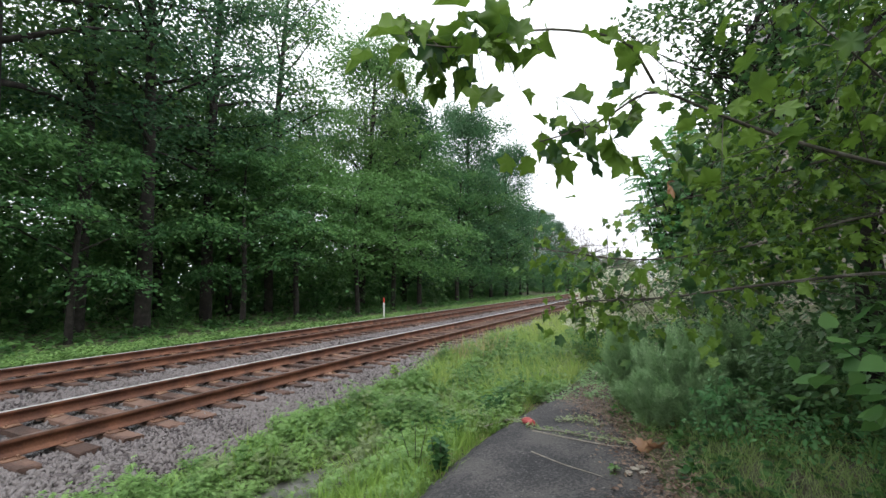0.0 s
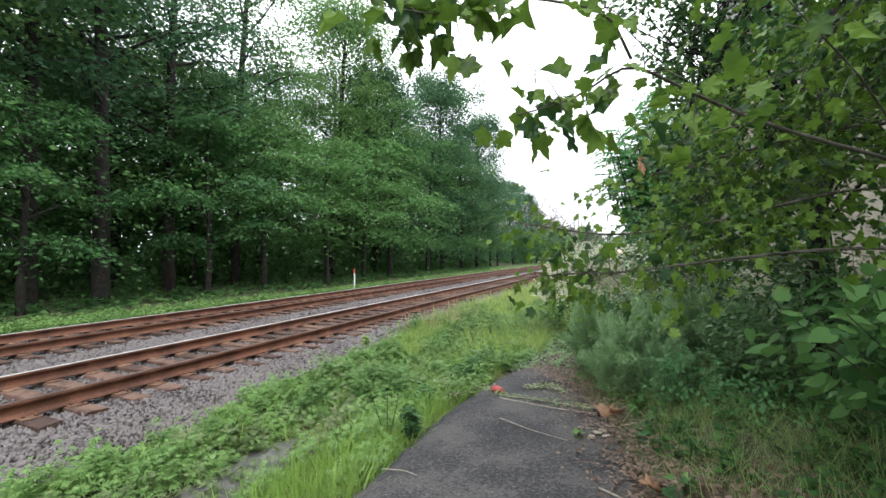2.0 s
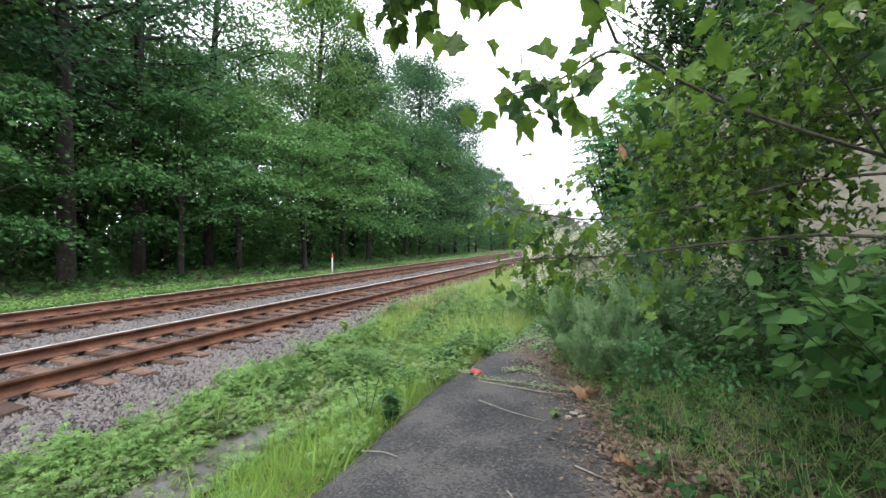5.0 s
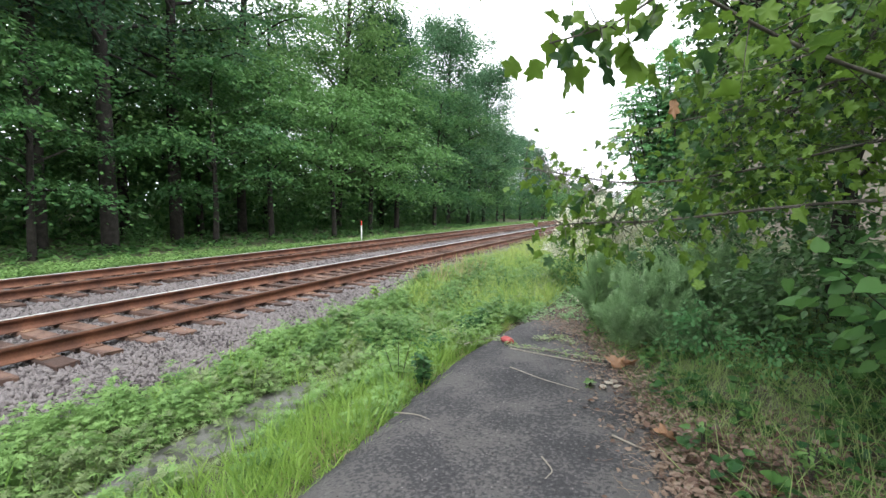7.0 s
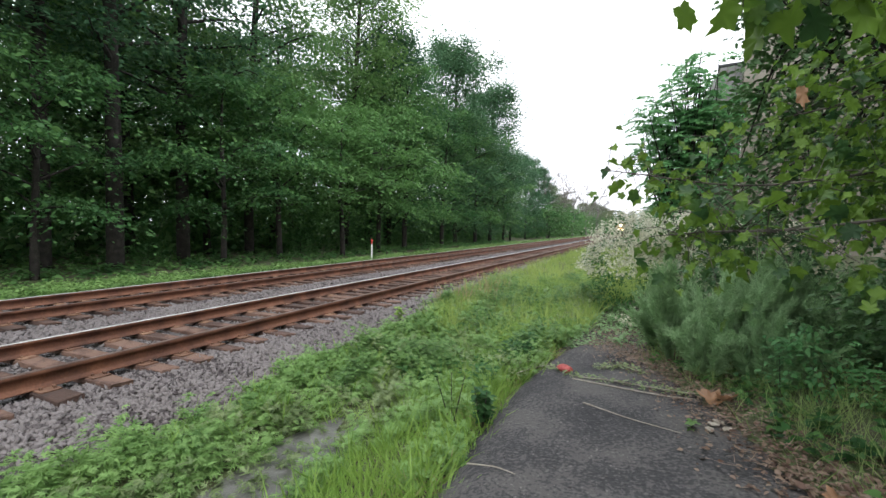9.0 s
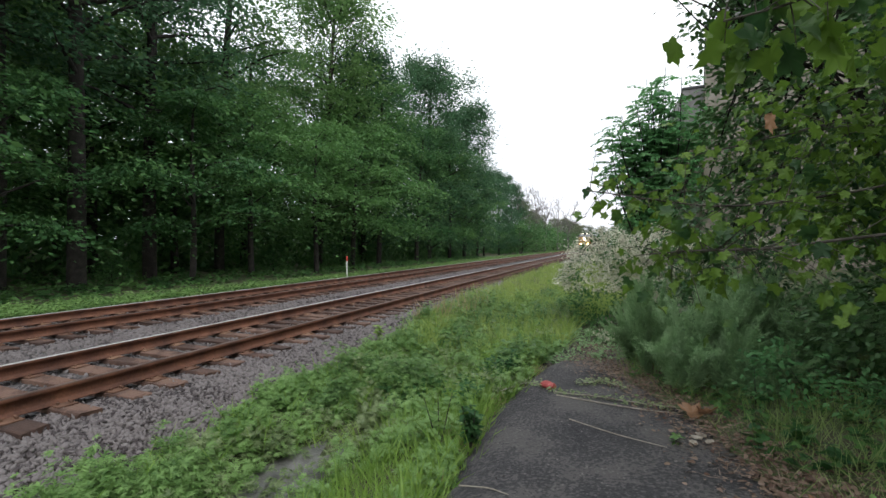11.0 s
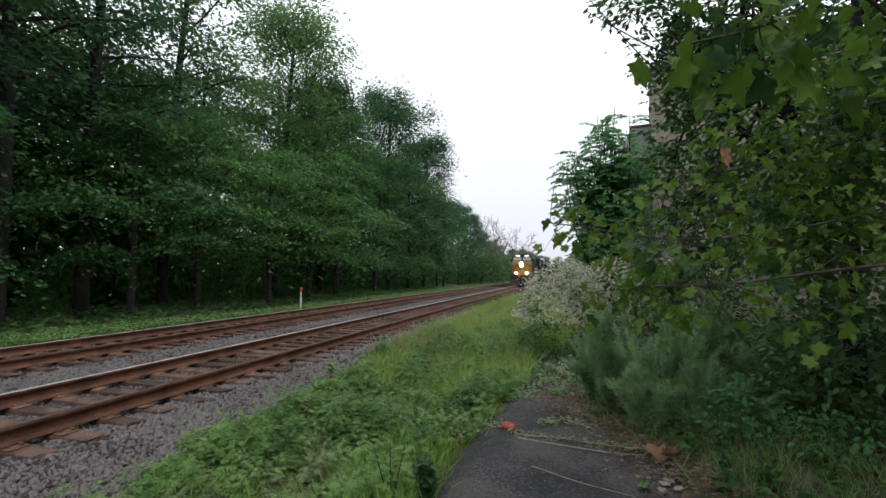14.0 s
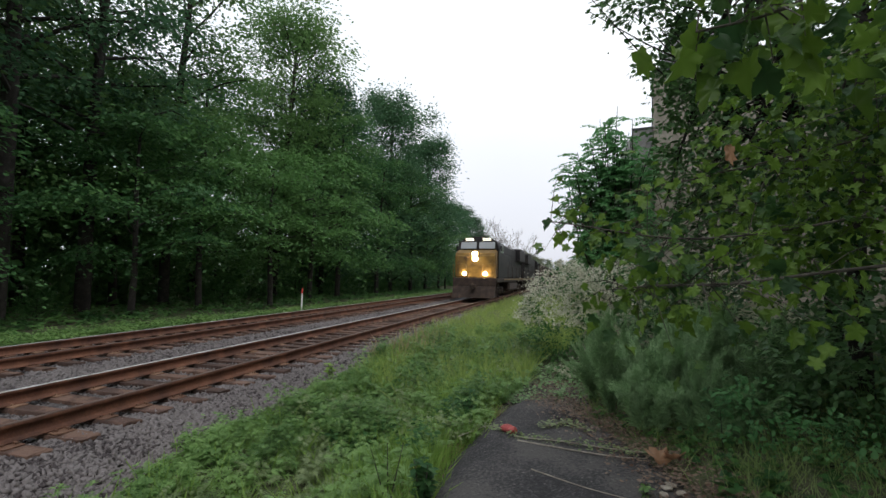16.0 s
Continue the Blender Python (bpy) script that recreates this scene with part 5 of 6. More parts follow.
shrub("broadleaf_shrub", "shrub with large heart-shaped green leaves", (3.2, 3.4), [((2.2, 2.5, 1.2), (0.5, 0.45, 0.3), 200), ((2.7, 2.8, 1.3), (0.6, 0.5, 0.5), 330), ((2.45, 3.1, 1.1), (0.45, 0.4, 0.3), 200), ((1.75, 2.25, 1.4), (0.2, 0.2, 0.1), 20)], 0.105, HEART, M_LEAF_HEART, 311, 7, 0.13, 0.3, gather=0.92)
shrub("dark_shrub", "dense dark green shrub in the shade", (2.7, 5.2), [((2.6, 5.2, 0.95), (0.9, 0.8, 0.7), 2300), ((3.2, 4.2, 0.9), (0.8, 0.8, 0.65), 1500), ((3.4, 6.4, 1.2), (1.0, 0.9, 1.0), 1500)], 0.085, OVATE, M_LEAF_IVY, 321)
shrub("dark_shrub", "dense green shrub behind the feathery bushes", (1.9, 8.0), [((1.8, 8.0, 0.8), (0.9, 0.8, 0.9), 2400), ((2.8, 7.9, 1.1), (1.0, 0.9, 1.1), 2000), ((1.3, 9.0, 0.7), (0.7, 0.6, 0.8), 1200), ((3.9, 8.0, 1.2), (1.1, 1.0, 1.2), 1500)], 0.085, OVATE, M_LEAF_IVY, 331)
shrub("low_shrub", "small bluish green shrub in the shaded grass", (1.6, 4.9), [((1.5, 4.9, 0.45), (0.4, 0.35, 0.3), 500), ((2.1, 4.5, 0.4), (0.45, 0.4, 0.3), 500)], 0.06, OVATE, M_LEAF_SUMAC, 341, 10, 0.07, 0.3)


def lobed_tree():
    """The tree whose lobed leaves hang before the camera."""
    rng = np.random.default_rng(401)
    bx, by = 3.7, 3.7
    bz = float(ground_level(bx, by)) - 0.05
    tree = thing("lobed_leaf_tree", "overhanging tree with large lobed yellow-green leaves", "tree")
    part("trunk", tube(bend([(bx, by, bz), (bx - 0.05, by, 1.5), (bx + 0.05, by + 0.1, 3.2), (bx, by + 0.2, 6.0)], 12), np.linspace(0.13, 0.05, 12), 10), M_BARK, tree, "grey-brown trunk")
    lines = [
        ([(bx, by, 1.9), (2.5, 3.1, 2.2), (1.65, 2.65, 2.42), (1.2, 2.4, 2.62), (0.95, 2.22, 2.74), (0.72, 2.1, 2.52), (0.4, 2.05, 2.46)], 0.014),
        ([(0.97, 2.23, 2.74), (0.87, 2.0, 2.9), (0.5, 1.75, 2.93), (0.15, 1.62, 2.84), (-0.1, 1.5, 2.88)], 0.009),
        ([(bx, by, 1.6), (2.5, 3.65, 1.78), (1.55, 3.6, 1.66), (0.95, 3.5, 1.56), (0.5, 3.35, 1.55), (0.24, 3.32, 1.52)], 0.016),
        ([(bx, by, 2.5), (2.6, 4.2, 2.75), (1.7, 4.2, 2.55), (1.1, 4.45, 2.45), (0.55, 4.8, 2.4)], 0.014),
        ([(bx, by + 0.1, 3.2), (2.7, 3.7, 3.6), (1.9, 3.3, 3.75), (1.4, 3.1, 3.6)], 0.014),
        ([(bx, by + 0.1, 2.9), (3.0, 5.0, 3.1), (2.1, 5.7, 2.7), (1.4, 5.8, 2.2)], 0.014),
        ([(bx, by, 2.2), (2.4, 3.9, 2.2), (1.66, 3.9, 1.97), (0.78, 3.9, 1.85), (0.1, 3.92, 1.98), (-0.2, 3.94, 2.03)], 0.013),
        ([(2.5, 3.1, 2.2), (2.0, 2.5, 2.6), (1.6, 2.2, 2.95)], 0.009)]
    curves = []
    for pts, r in lines:
        c = bend(pts, 20)
        curves.append(c)
        part("branch", tube(c, np.linspace(r, r * 0.3, 20), 6), M_GREYBARK, tree)
    # leaves: branch, from, to, number, spread
    ps, twigs = [], []
    for k, t0, t1, n, spread in [(0, 0.1, 0.5, 40, 0.28), (0, 0.5, 0.72, 18, 0.14), (0, 0.78, 1.0, 34, 0.1), (1, 0.0, 0.3, 10, 0.08), (1, 0.55, 1.0, 64, 0.11), (2, 0.15, 0.75, 120, 0.26), (2, 0.62, 1.0, 110, 0.17), (3, 0.1, 0.8, 170, 0.34), (3, 0.75, 1.0, 24, 0.12), (4, 0.1, 1.0, 150, 0.34), (5, 0.1, 1.0, 190, 0.4), (6, 0.1, 0.7, 120, 0.28), (6, 0.7, 1.0, 60, 0.16), (7, 0.3, 1.0, 16, 0.2)]:
        t = rng.uniform(t0, t1, n) * 19
        at = np.stack([np.interp(t, np.arange(20), curves[k][:, i]) for i in range(3)], axis=1)
        p = at + rng.normal(0, spread, (n, 3)) * [1, 1, 0.75] + [0, 0, -0.03]
        ps.append(p)
        for a, b in zip(at[::3], p[::3]):
            twigs.append(tube(np.array([a, (a + b) / 2 + [0, 0, 0.03], b]), [0.004, 0.003, 0.002], 3))
    p = np.concatenate(ps)
    n = len(p)
    axis = rng.normal(0, 0.7, (n, 3)) + [-0.35, -0.1, -0.55]
    normal = np.stack([rng.normal(0, 0.75, n), rng.normal(0, 0.75, n) - 0.25, np.full(n, 0.8)], axis=1)
    tagged(part("twigwork", joined(twigs), M_GREYBARK, tree), kind="stuff")
    rots = frames_from(axis, normal)
    sizes = np.where(p[:, 1] < 1.8, 0.14, np.where(p[:, 1] < 2.6, 0.125, 0.092)) * rng.uniform(0.45, 1.3, n)
    flat = rng.uniform(0, 1, n) < 0.4
    blades_of = joined([scatter(LOBED, p[flat], rots[flat], sizes[flat]), scatter(FOLDED, p[~flat], rots[~flat], sizes[~flat])])
    part("leaves", blades_of, M_LEAF_SYC, tree, "large lobed green leaves")
    crown = clump_leaves([((2.1, 4.6, 2.6), (1.0, 0.9, 1.0), 900), ((2.6, 3.6, 3.4), (0.9, 0.7, 0.8), 600), ((2.5, 5.6, 2.4), (0.8, 0.9, 1.0), 480), ((3.3, 4.4, 3.6), (1.2, 1.2, 1.2), 750), ((1.6, 3.9, 1.95), (0.55, 0.4, 0.35), 170)], 0.095, FOLDED, 402, 6, 0.16, 0.25)
    part("crown", crown, M_LEAF_SYC, tree)
    # one dead leaf hangs in the crown
    v = LOBED[0] * [0.5, 1, 1] * 0.17
    hang = part("dead_leaf", (v, LOBED[1]), M_BROWNLEAF, tree, "curled brown dead leaf")
    hang.matrix_basis = pose(1.05, 3.86, 2.55, 265, 0, 20)


lobed_tree()


def ovate_tree(name, label, trunk, blobs, size, mat, seed, template=OVATE, limbs=10):
    rng = np.random.default_rng(seed)
    x, y = trunk[0][0], trunk[0][1]
    tree = thing(name, label, "tree")
    line = bend(trunk, 14)
    wood = [tube(line, np.linspace(0.11, 0.03, 14), 8)]
    for c, r, n in blobs:
        for _ in range(limbs):
            a = line[rng.integers(4, 13)]
            e = np.array(c) + rng.normal(0, 0.45, 3) * r
            wood.append(tube(bend([a, (a + e) / 2 + rng.normal(0, 0.15, 3), e], 7), np.linspace(0.025, 0.006, 7), 4))
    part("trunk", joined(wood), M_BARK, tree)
    part("crown", clump_leaves(blobs, size, template, seed + 1, 16, 0.17, 0.3), mat, tree)


ovate_tree("climber_clad_tree", "tree with glossy small oval leaves beside the building", [(3.9, 8.6, 0.1), (3.7, 8.5, 2.5), (3.2, 8.4, 5.0), (2.6, 8.3, 7.5)],
           [((3.2, 8.4, 4.0), (1.3, 1.2, 2.2), 3800), ((4.4, 8.0, 5.4), (1.5, 1.3, 2.0), 3000), ((2.4, 8.4, 6.1), (1.1, 0.9, 0.9), 1300), ((1.2, 8.2, 6.2), (0.9, 0.6, 0.4), 520), ((1.5, 8.6, 5.5), (0.4, 0.5, 0.5), 240), ((2.5, 8.6, 2.4), (0.9, 0.8, 0.9), 1300), ((1.9, 8.5, 3.6), (0.6, 0.6, 1.3), 1700), ((2.0, 8.5, 5.1), (0.62, 0.6, 1.0), 1300), ((1.5, 8.6, 1.9), (0.6, 0.6, 0.7), 900), ((5.6, 7.2, 3.4), (1.0, 1.0, 1.6), 600)], 0.12, M_LEAF_IVY, 421)
ovate_tree("slender_tree", "slim dark tree in the shaded thicket", [(2.9, 6.1, 0.1), (2.88, 6.1, 2.0), (3.2, 6.4, 4.5), (3.3, 6.6, 6.5)],
           [((3.4, 6.4, 4.6), (1.3, 1.1, 1.3), 1600), ((4.4, 4.4, 5.0), (1.2, 1.2, 1.2), 1000)], 0.13, M_LEAF_IVY, 431)


def sumac():
    """A tree with long feathered leaves: leaflets in two ranks along a rib."""
    rng = np.random.default_rng(441)
    tree = thing("sumac_tree", "tree with long feathered light green leaves", "tree")
    bx, by = 1.8, 23.5
    bz = float(ground_level(bx, by)) - 0.1
    wood, ps, ax, nm = [], [], [], []
    for _ in range(38):
        e = np.array([bx + rng.uniform(-2.2, 2.3), by + rng.uniform(-1.6, 1.6), 0])
        e[2] = 10.2 - 0.9 * abs(e[0] - bx - 0.1) ** 1.4 - rng.uniform(0, 3.6)
        line = bend([(bx + rng.normal(0, 0.3), by, bz), ((bx + e[0]) / 2 + rng.normal(0, 0.2), (by + e[1]) / 2, bz + (e[2] - bz) * 0.6), e], 10)
        wood.append(tube(line, np.linspace(0.06, 0.012, 10), 5))
        for k in range(26):
            t = rng.uniform(2.5, 9)
            base = np.array([np.interp(t, np.arange(10), line[:, i]) for i in range(3)])
            a = rng.uniform(0, 6.283)
            d = np.array([math.cos(a), math.sin(a), rng.uniform(-0.1, 0.6)])
            for j in range(11):
                q = 0.12 + 0.08 * j
                p = base + d * q + [0, 0, -0.45 * q * q]
                for s in (-1, 1):
                    side = np.cross(d, (0, 0, 1)) * s
                    ps.append(p)
                    ax.append(side + 0.35 * d + [0, 0, -0.25])
                    nm.append(rng.normal(0, 1.0, 3) + [0, -0.4, 0.8])
    p = np.array(ps)
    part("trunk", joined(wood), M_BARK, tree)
    part("crown", scatter(LEAF, p, frames_from(np.array(ax), np.array(nm, dtype=float)), 0.19 * rng.uniform(0.8, 1.2, len(p))), M_LEAF_SUMAC, tree)


sumac()


# ---- the old building behind the thicket ----
def building():
    house = thing("mill_building", "tall weathered tan and grey old mill building", "building", Matrix.Translation((4.1, 25, 0)) @ Matrix.Rotation(radians(-9), 4, "Z") @ Matrix.Translation((-4.1, 0, 0)))
    wall = part("wall", box(bmesh.new(), 4.1, 16, 0, 12, -0.6, 12.2), M_WALL, house, "stained tan stucco wall")
    lean = bmesh.new()
    prism(lean, [(0.4, -0.6), (9.0, -0.6), (9.0, 9.4), (0.4, 9.4)], 3.1, 4.08)
    part("side_block", lean, M_WALL, house)
    bm = bmesh.new()
    a = [bm.verts.new(v) for v in ((2.5, 0.5, -0.6), (3.08, 0.5, -0.6), (3.08, 0.5, 9.3), (2.5, 0.5, 8.2), (2.5, 9, -0.6), (3.08, 9, -0.6), (3.08, 9, 9.3), (2.5, 9, 8.2))]
    for q in ((0, 1, 2, 3), (5, 4, 7, 6), (4, 0, 3, 7), (1, 5, 6, 2), (3, 2, 6, 7), (4, 5, 1, 0)):
        bm.faces.new([a[i] for i in q])
    part("sloped_block", bm, M_BOARD, house, "grey boarded side with a sloping top")
    bm = box(bmesh.new(), 4.8, 8.2, 0.3, 5, 12.2, 13.9)
    part("roof_house", bm, M_BOARD, house)
    part("cornice", box(bmesh.new(), 4.05, 16.1, -0.12, 12.1, 12.2, 12.42, 0.02), M_TRIMDARK, house)
    part("roof_edge", box(bmesh.new(), 4.7, 8.3, 0.18, 5.1, 13.9, 14.06, 0.02), M_TRIMDARK, house)
    part("roof_edge", box(bmesh.new(), 3.05, 4.1, 0.3, 9.1, 9.4, 9.52, 0.02), M_TRIMDARK, house)
    shape = bpy.data.meshes.new("board")
    bm = box(bmesh.new(), -0.14, 0.14, -0.02, 0.02, 0, 1, 0.004)
    bm.to_mesh(shape)
    bm.free()
    shape.materials.append(M_BOARD)
    for i in range(11):
        ob = part("board", shape, M_BOARD, house)
        ob.matrix_basis = Matrix.Translation((4.95 + 0.31 * i, 0.27, 12.43)) @ Matrix.Diagonal((1, 1, 1.45, 1))
    for i in range(3):
        ob = part("board", shape, M_BOARD, house)
        ob.matrix_basis = Matrix.Translation((3.27 + 0.31 * i, 0.37, 7.2)) @ Matrix.Diagonal((1, 1, 2.2, 1))


building()


# ---- the train: built with its front at y = 0, its length along +y, rails at z = 0 ----
SPEED = 16.5          # metres a second
FRONT_AT_END = 30.0   # where the front stands at 16 s


def wheel_mesh():
    bm = bmesh.new()
    side = Matrix.Rotation(radians(90), 4, "Y")
    for s in (-1, 1):
        cyl(bm, Matrix.Translation((s * 0.76, 0, 0)) @ side, 0.5, 0.13, 24)
        cyl(bm, Matrix.Translation((s * 0.69, 0, 0)) @ side, 0.535, 0.03, 24)
        cyl(bm, Matrix.Translation((s * 0.83, 0, 0)) @ side, 0.2, 0.05, 12)
        for a in range(0, 360, 60):
            cyl(bm, Matrix.Translation((s * 0.83, 0.33 * math.cos(radians(a)), 0.33 * math.sin(radians(a)))) @ side, 0.05, 0.02, 8)
    cyl(bm, side, 0.09, 1.5, 10)
    me = bpy.data.meshes.new("wheelset")
    bm.to_mesh(me)
    bm.free()
    me.materials.append(M_GRIME)
    return me


WHEEL = wheel_mesh()
wheelsets = []


def truck(parent, y0, axles, gap):
    """A bogie: side frames with springs; its wheelsets are parts of the vehicle."""
    length = gap * (axles - 1) + 1.1
    for s in (-1, 1):
        bm = box(bmesh.new(), s * 0.98 - 0.09, s * 0.98 + 0.09, y0 - 0.55, y0 - 0.55 + length, 0.5, 0.82, 0.03)
        for k in range(axles):
            box(bm, s * 1.02 - 0.12, s * 1.02 + 0.12, y0 + gap * k - 0.2, y0 + gap * k + 0.2, 0.3, 0.72, 0.03)
        for k in range(axles - 1):
            cyl(bm, Matrix.Translation((s * 1.04, y0 + gap * (k + 0.5), 0.58)), 0.13, 0.4, 10)
        part("bogie_frame", bm, M_GRIME, parent)
    for k in range(axles):
        w = part("wheelset", WHEEL, M_GRIME, parent, "grimy steel wheelset")
        w.location = (0, y0 + gap * k, 0.5)
        wheelsets.append(w)


def rail_line(points, r=0.022):
    return tube(np.array(points, dtype=float), np.full(len(points), r), 5)


def locomotive():
    loco = thing("locomotive", "grimy yellow-fronted diesel locomotive with dark blue body and lit headlights", "locomotive", group="locomotives")
    # underframe, plough and steps
    bm = box(bmesh.new(), -1.5, 1.5, 0.45, 22.0, 1.2, 1.48, 0.03)
    part("deck", bm, M_GRIME, loco)
    bm = bmesh.new()
    prism(bm, [(0.0, 0.16), (0.12, 0.16), (0.5, 0.55), (0.5, 0.95), (0.3, 0.95)], -1.45, 1.45)
    part("plough", bm, M_GRIME, loco, "dark snow plough")
    bm = box(bmesh.new(), -1.48, 1.48, 0.36, 0.6, 0.95, 1.5, 0.03)
    part("pilot", bm, M_GRIME, loco)
    bm = box(bmesh.new(), -0.17, 0.17, -0.15, 0.4, 0.78, 1.06, 0.05)
    box(bm, -0.12, 0.12, -0.3, -0.1, 0.72, 1.1, 0.04)
    part("coupler", bm, M_GRIME, loco)
    for s in (-1, 1):
        bm = bmesh.new()
        for k in range(4):
            box(bm, s * 1.36 - 0.16, s * 1.36 + 0.16, 0.62, 0.95, 0.32 + 0.27 * k, 0.36 + 0.27 * k)
        box(bm, s * 1.5 - 0.02, s * 1.5 + 0.02, 0.6, 0.64, 0.3, 1.45)
        box(bm, s * 1.5 - 0.02, s * 1.5 + 0.02, 0.93, 0.97, 0.3, 1.45)
        part("steps", bm, M_GRIME, loco)
    # nose: a wide yellow box with chamfered edges and a sloping top
    bm = bmesh.new()
    prism(bm, [(0.75, 1.48), (0.68, 3.1), (0.85, 3.3), (1.75, 3.5), (1.75, 1.48)], -1.42, 1.42)
    bmesh.ops.bevel(bm, geom=[e for e in bm.edges], offset=0.09, segments=2, affect="EDGES")
    part("nose", bm, M_YELLOW, loco, "grimy yellow nose")
    part("nose_door", box(bmesh.new(), -1.2, -0.55, 0.655, 0.72, 1.6, 2.95, 0.02), M_YELLOW, loco)
    bm = bmesh.new()
    # the cab narrows to an arched roof
    section = [(-1.5, 1.48), (-1.5, 3.45), (-1.36, 4.02), (-0.95, 4.3), (0, 4.4), (0.95, 4.3), (1.36, 4.02), (1.5, 3.45), (1.5, 1.48)]
    rings = [[bm.verts.new((cx, y if cz < 3.6 else y + shift * (cz - 3.45), cz)) for cx, cz in section] for y, shift in ((1.55, 0.3), (4.1, 0.0))]
    bm.faces.new(rings[0])
    bm.faces.new(rings[1][::-1])
    for i in range(9):
        bm.faces.new((rings[0][i], rings[1][i], rings[1][(i + 1) % 9], rings[0][(i + 1) % 9]))
    bmesh.ops.recalc_face_normals(bm, faces=bm.faces)
    part("cab", bm, M_NAVY, loco, "dark blue cab with an arched roof")
    for x0, x1 in ((-1.22, -0.1), (0.1, 1.22)):
        bm = bmesh.new()
        a = [bm.verts.new(v) for v in ((x0, 1.55, 3.56), (x1, 1.55, 3.56), (x1, 1.72, 4.04), (x0, 1.72, 4.04), (x0, 1.6, 3.56), (x1, 1.6, 3.56), (x1, 1.77, 4.04), (x0, 1.77, 4.04))]
        for q in ((0, 1, 2, 3), (5, 4, 7, 6), (4, 0, 3, 7), (1, 5, 6, 2), (3, 2, 6, 7), (4, 5, 1, 0)):
            bm.faces.new([a[i] for i in q])
        part("windscreen", bm, M_GLASS, loco, "pale reflecting windscreen pane")
    for s in (-1, 1):
        for y0, y1 in ((2.1, 2.9), (3.05, 3.8)):
            part("side_window", box(bmesh.new(), s * 1.51 - 0.012, s * 1.51 + 0.012, y0, y1, 3.3, 4.0), M_GLASS, loco)
        board = part("number_board", box(bmesh.new(), s * 0.62 - 0.27, s * 0.62 + 0.27, 1.68, 1.9, 4.14, 4.31, 0.02), M_BOARDLIGHT, loco, "lit number board")
        for k in range(4):
            part("bar", box(bmesh.new(), s * 0.62 - 0.2 + 0.105 * k, s * 0.62 - 0.125 + 0.105 * k, 1.668, 1.682, 4.175, 4.275), M_NAVY, board)
        part("ditch_light", cyl(bmesh.new(), Matrix.Translation((s * 0.72, 0.6, 1.78)) @ Matrix.Rotation(radians(90), 4, "X"), 0.12, 0.16, 16), M_DITCH, loco, "glowing ditch light")
        part("headlight", cyl(bmesh.new(), Matrix.Translation((0, 0.66, 2.98 + s * 0.16)) @ Matrix.Rotation(radians(90), 4, "X"), 0.17, 0.1, 16), M_LAMP, loco, "glowing headlight")
    part("headlight_housing", box(bmesh.new(), -0.27, 0.27, 0.68, 0.9, 2.6, 3.36, 0.05), M_YELLOW, loco)
    part("horn", cyl(bmesh.new(), Matrix.Translation((0.0, 2.8, 4.48)) @ Matrix.Rotation(radians(90), 4, "X"), 0.1, 0.5, 10, 0.05), M_GRIME, loco)
    part("roof_box", box(bmesh.new(), -0.55, 0.55, 2.0, 3.4, 4.34, 4.46, 0.04), M_NAVY, loco)
    # long hood with doors, radiator and exhaust
    part("hood", box(bmesh.new(), -1.08, 1.08, 4.1, 20.4, 1.48, 4.2, 0.1), M_NAVY, loco, "dark blue engine hood")
    bm = bmesh.new()
    prism(bm, [(15.4, 3.2), (15.4, 4.3), (15.7, 4.4), (20.2, 4.4), (20.5, 4.2), (20.5, 3.2)], -1.5, 1.5)
    part("radiator", bm, M_NAVY, loco)
    part("exhaust", box(bmesh.new(), -0.4, 0.4, 10.5, 12.2, 4.18, 4.42, 0.04), M_GRIME, loco)
    part("inverter_cabinet", box(bmesh.new(), 1.08, 1.45, 4.15, 7.2, 1.5, 3.3, 0.04), M_NAVY, loco)
    for s in (-1, 1):
        for k in range(9):
            y = 7.6 + 0.85 * k
            part("hood_door", box(bmesh.new(), s * 1.09 - 0.015, s * 1.09 + 0.015, y, y + 0.78, 1.65, 3.6, 0.01), M_NAVY, loco)
        for k in range(8):
            y = 1.0 + 2.9 * k
            part("stanchion", rail_line([(s * 1.46, y, 1.45), (s * 1.46, y, 2.45)]), M_GRIME, loco)
        part("handrail", rail_line([(s * 1.46, 4.2, 2.45), (s * 1.46, 12, 2.45), (s * 1.46, 21.4, 2.45)]), M_GRIME, loco)
        part("front_handrail", rail_line([(s * 1.47, 0.5, 1.45), (s * 1.47, 0.48, 2.4), (s * 1.0, 0.48, 2.5), (s * 0.6, 0.48, 2.4), (s * 0.55, 0.5, 1.45)]), M_YELLOW, loco)
        part("mirror", box(bmesh.new(), s * 1.6 - 0.06, s * 1.6 + 0.06, 2.0, 2.05, 3.4, 3.8), M_NAVY, loco)
    part("yellow_stripe", box(bmesh.new(), -1.51, 1.51, 4.3, 21.9, 1.36, 1.44), M_YELLOW, loco)
    part("fuel_tank", box(bmesh.new(), -1.4, 1.4, 8.2, 14.0, 0.4, 1.2, 0.15), M_GRIME, loco)
    truck(loco, 2.2, 3, 1.95)
    truck(loco, 15.6, 3, 1.95)
    return loco


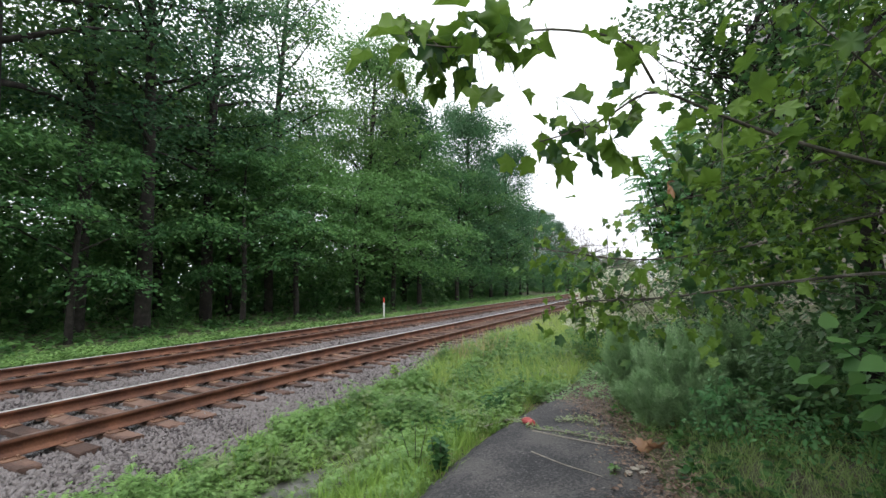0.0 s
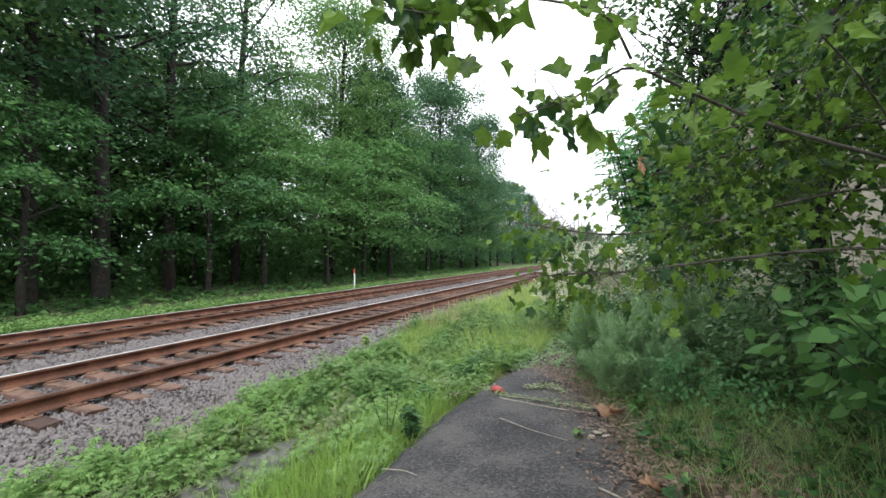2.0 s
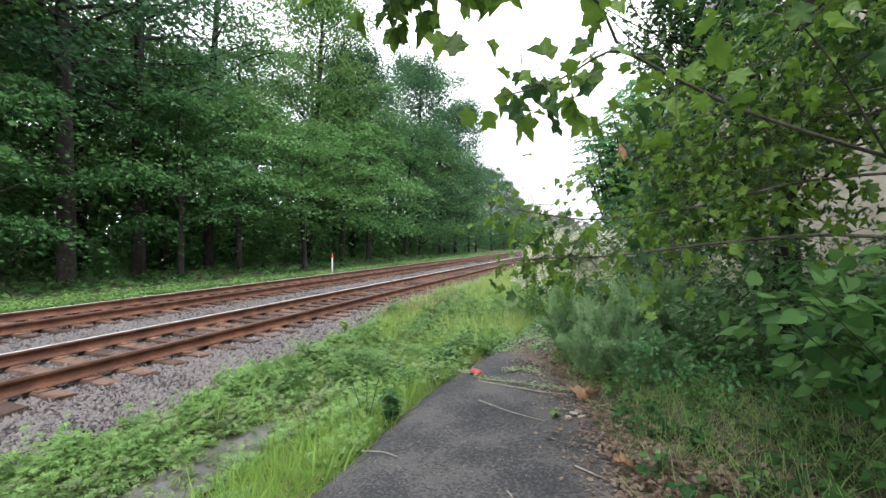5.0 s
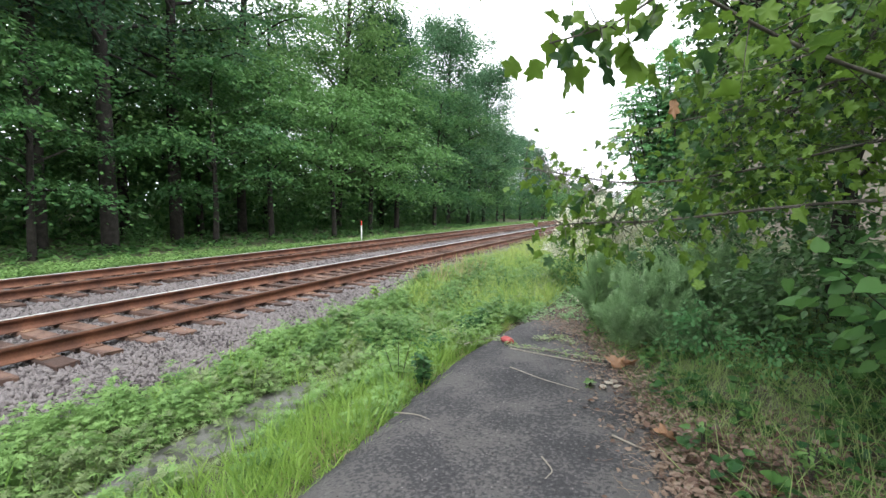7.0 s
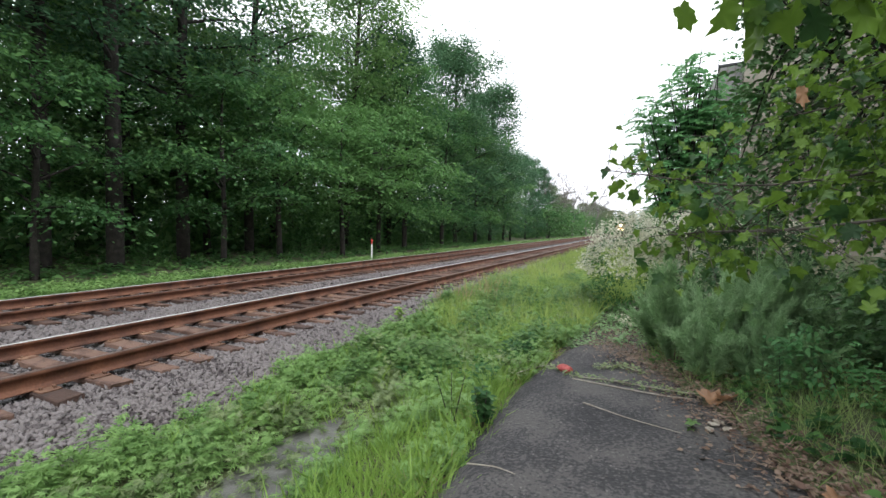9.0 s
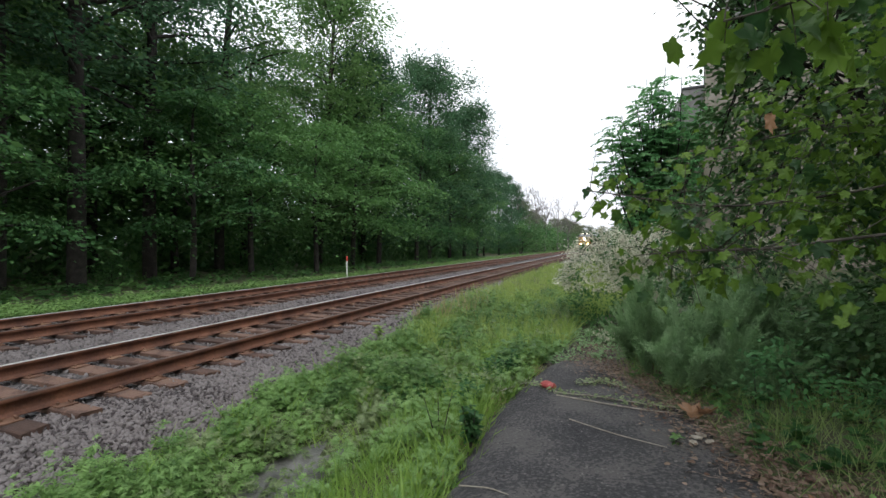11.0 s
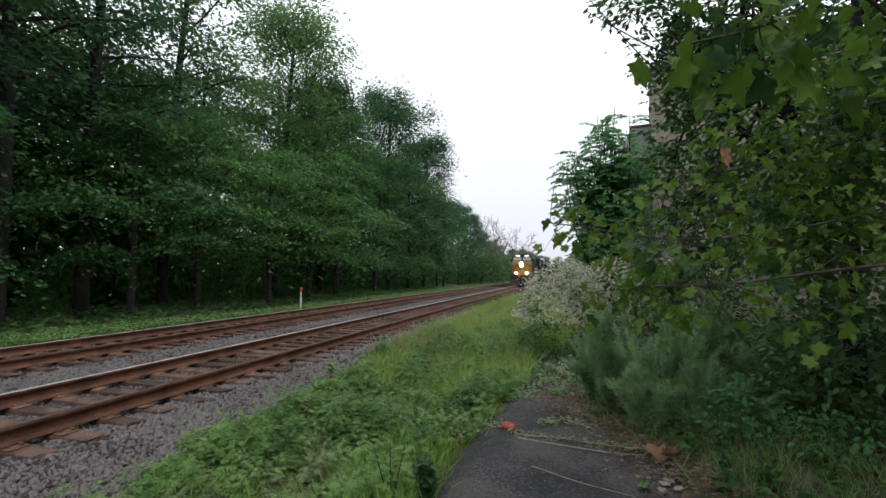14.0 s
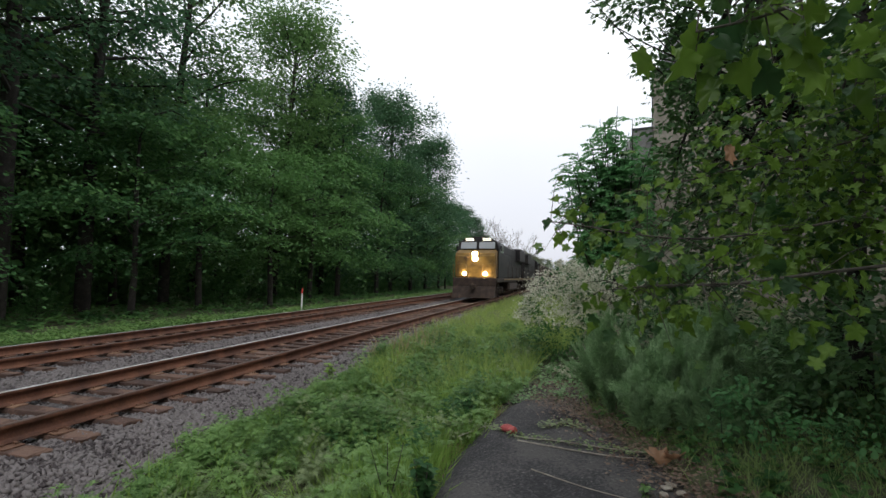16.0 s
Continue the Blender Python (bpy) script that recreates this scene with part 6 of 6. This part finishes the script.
def hopper():
    car = thing("hopper_car", "dark rusty open coal hopper car in the train", "freight car", group="hopper cars")
    bm = bmesh.new()
    prism(bm, [(0.6, 1.9), (0.6, 3.7), (15.4, 3.7), (15.4, 1.9), (12.6, 0.7), (10.4, 0.7), (9.0, 1.3), (7.0, 1.3), (5.6, 0.7), (3.4, 0.7)], -1.45, 1.45)
    part("body", bm, M_CARBODY, car)
    for s in (-1, 1):
        for k in range(12):
            y = 0.9 + 1.27 * k
            part("rib", box(bmesh.new(), s * 1.5 - 0.05, s * 1.5 + 0.05, y, y + 0.12, 1.7, 3.66, 0.01), M_CARBODY, car)
        part("top_sill", box(bmesh.new(), s * 1.5 - 0.06, s * 1.5 + 0.06, 0.55, 15.45, 3.66, 3.8, 0.02), M_CARBODY, car)
        part("side_sill", box(bmesh.new(), s * 1.45 - 0.08, s * 1.45 + 0.08, 0.2, 15.8, 1.1, 1.35, 0.02), M_GRIME, car)
    part("centre_sill", box(bmesh.new(), -0.3, 0.3, -0.15, 16.15, 0.8, 1.1, 0.03), M_GRIME, car)
    truck(car, 1.6, 2, 1.75)
    truck(car, 12.6, 2, 1.75)
    return car


train = [(locomotive(), 0.0)]
lead_wheels = list(wheelsets)
second = copy_thing(train[0][0], Matrix.Identity(4))
second["label"] = "second dark blue diesel locomotive coupled behind the first"
# only the leading engine shows its lamps: the second runs dark
for o in list(second.children):
    if o.name.startswith(("headlight", "ditch_light", "number_board")) and not o.name.startswith("headlight_housing"):
        o.data = o.data.copy()
        o.data.materials[0] = M_GLASS
        if "label" in o:
            o["label"] = "unlit lamp"
train.append((second, 22.6 + 22.2))
first_car = hopper()
train.append((first_car, 45.6))
for i in range(1, 7):
    train.append((copy_thing(first_car, Matrix.Identity(4)), 45.6 + 16.3 * i))


def motions():
    """The train comes on at a steady speed; the leading engine's wheels turn."""
    steps = [i * 0.25 for i in range(65)]
    for vehicle, behind in train:
        turned = 180 if vehicle is second else 0
        walk(vehicle, [(t, pose(TRACK_X[0], FRONT_AT_END + behind + SPEED * (16.0 - t), 0, 0, 0, turned)) for t in steps])
    ticks = [i / 30 for i in range(481)]
    for w in lead_wheels:
        x, y, z = w.location
        walk(w, [(t, pose(x, y, z, math.degrees(SPEED * t / 0.5) % 360)) for t in ticks])


motions()
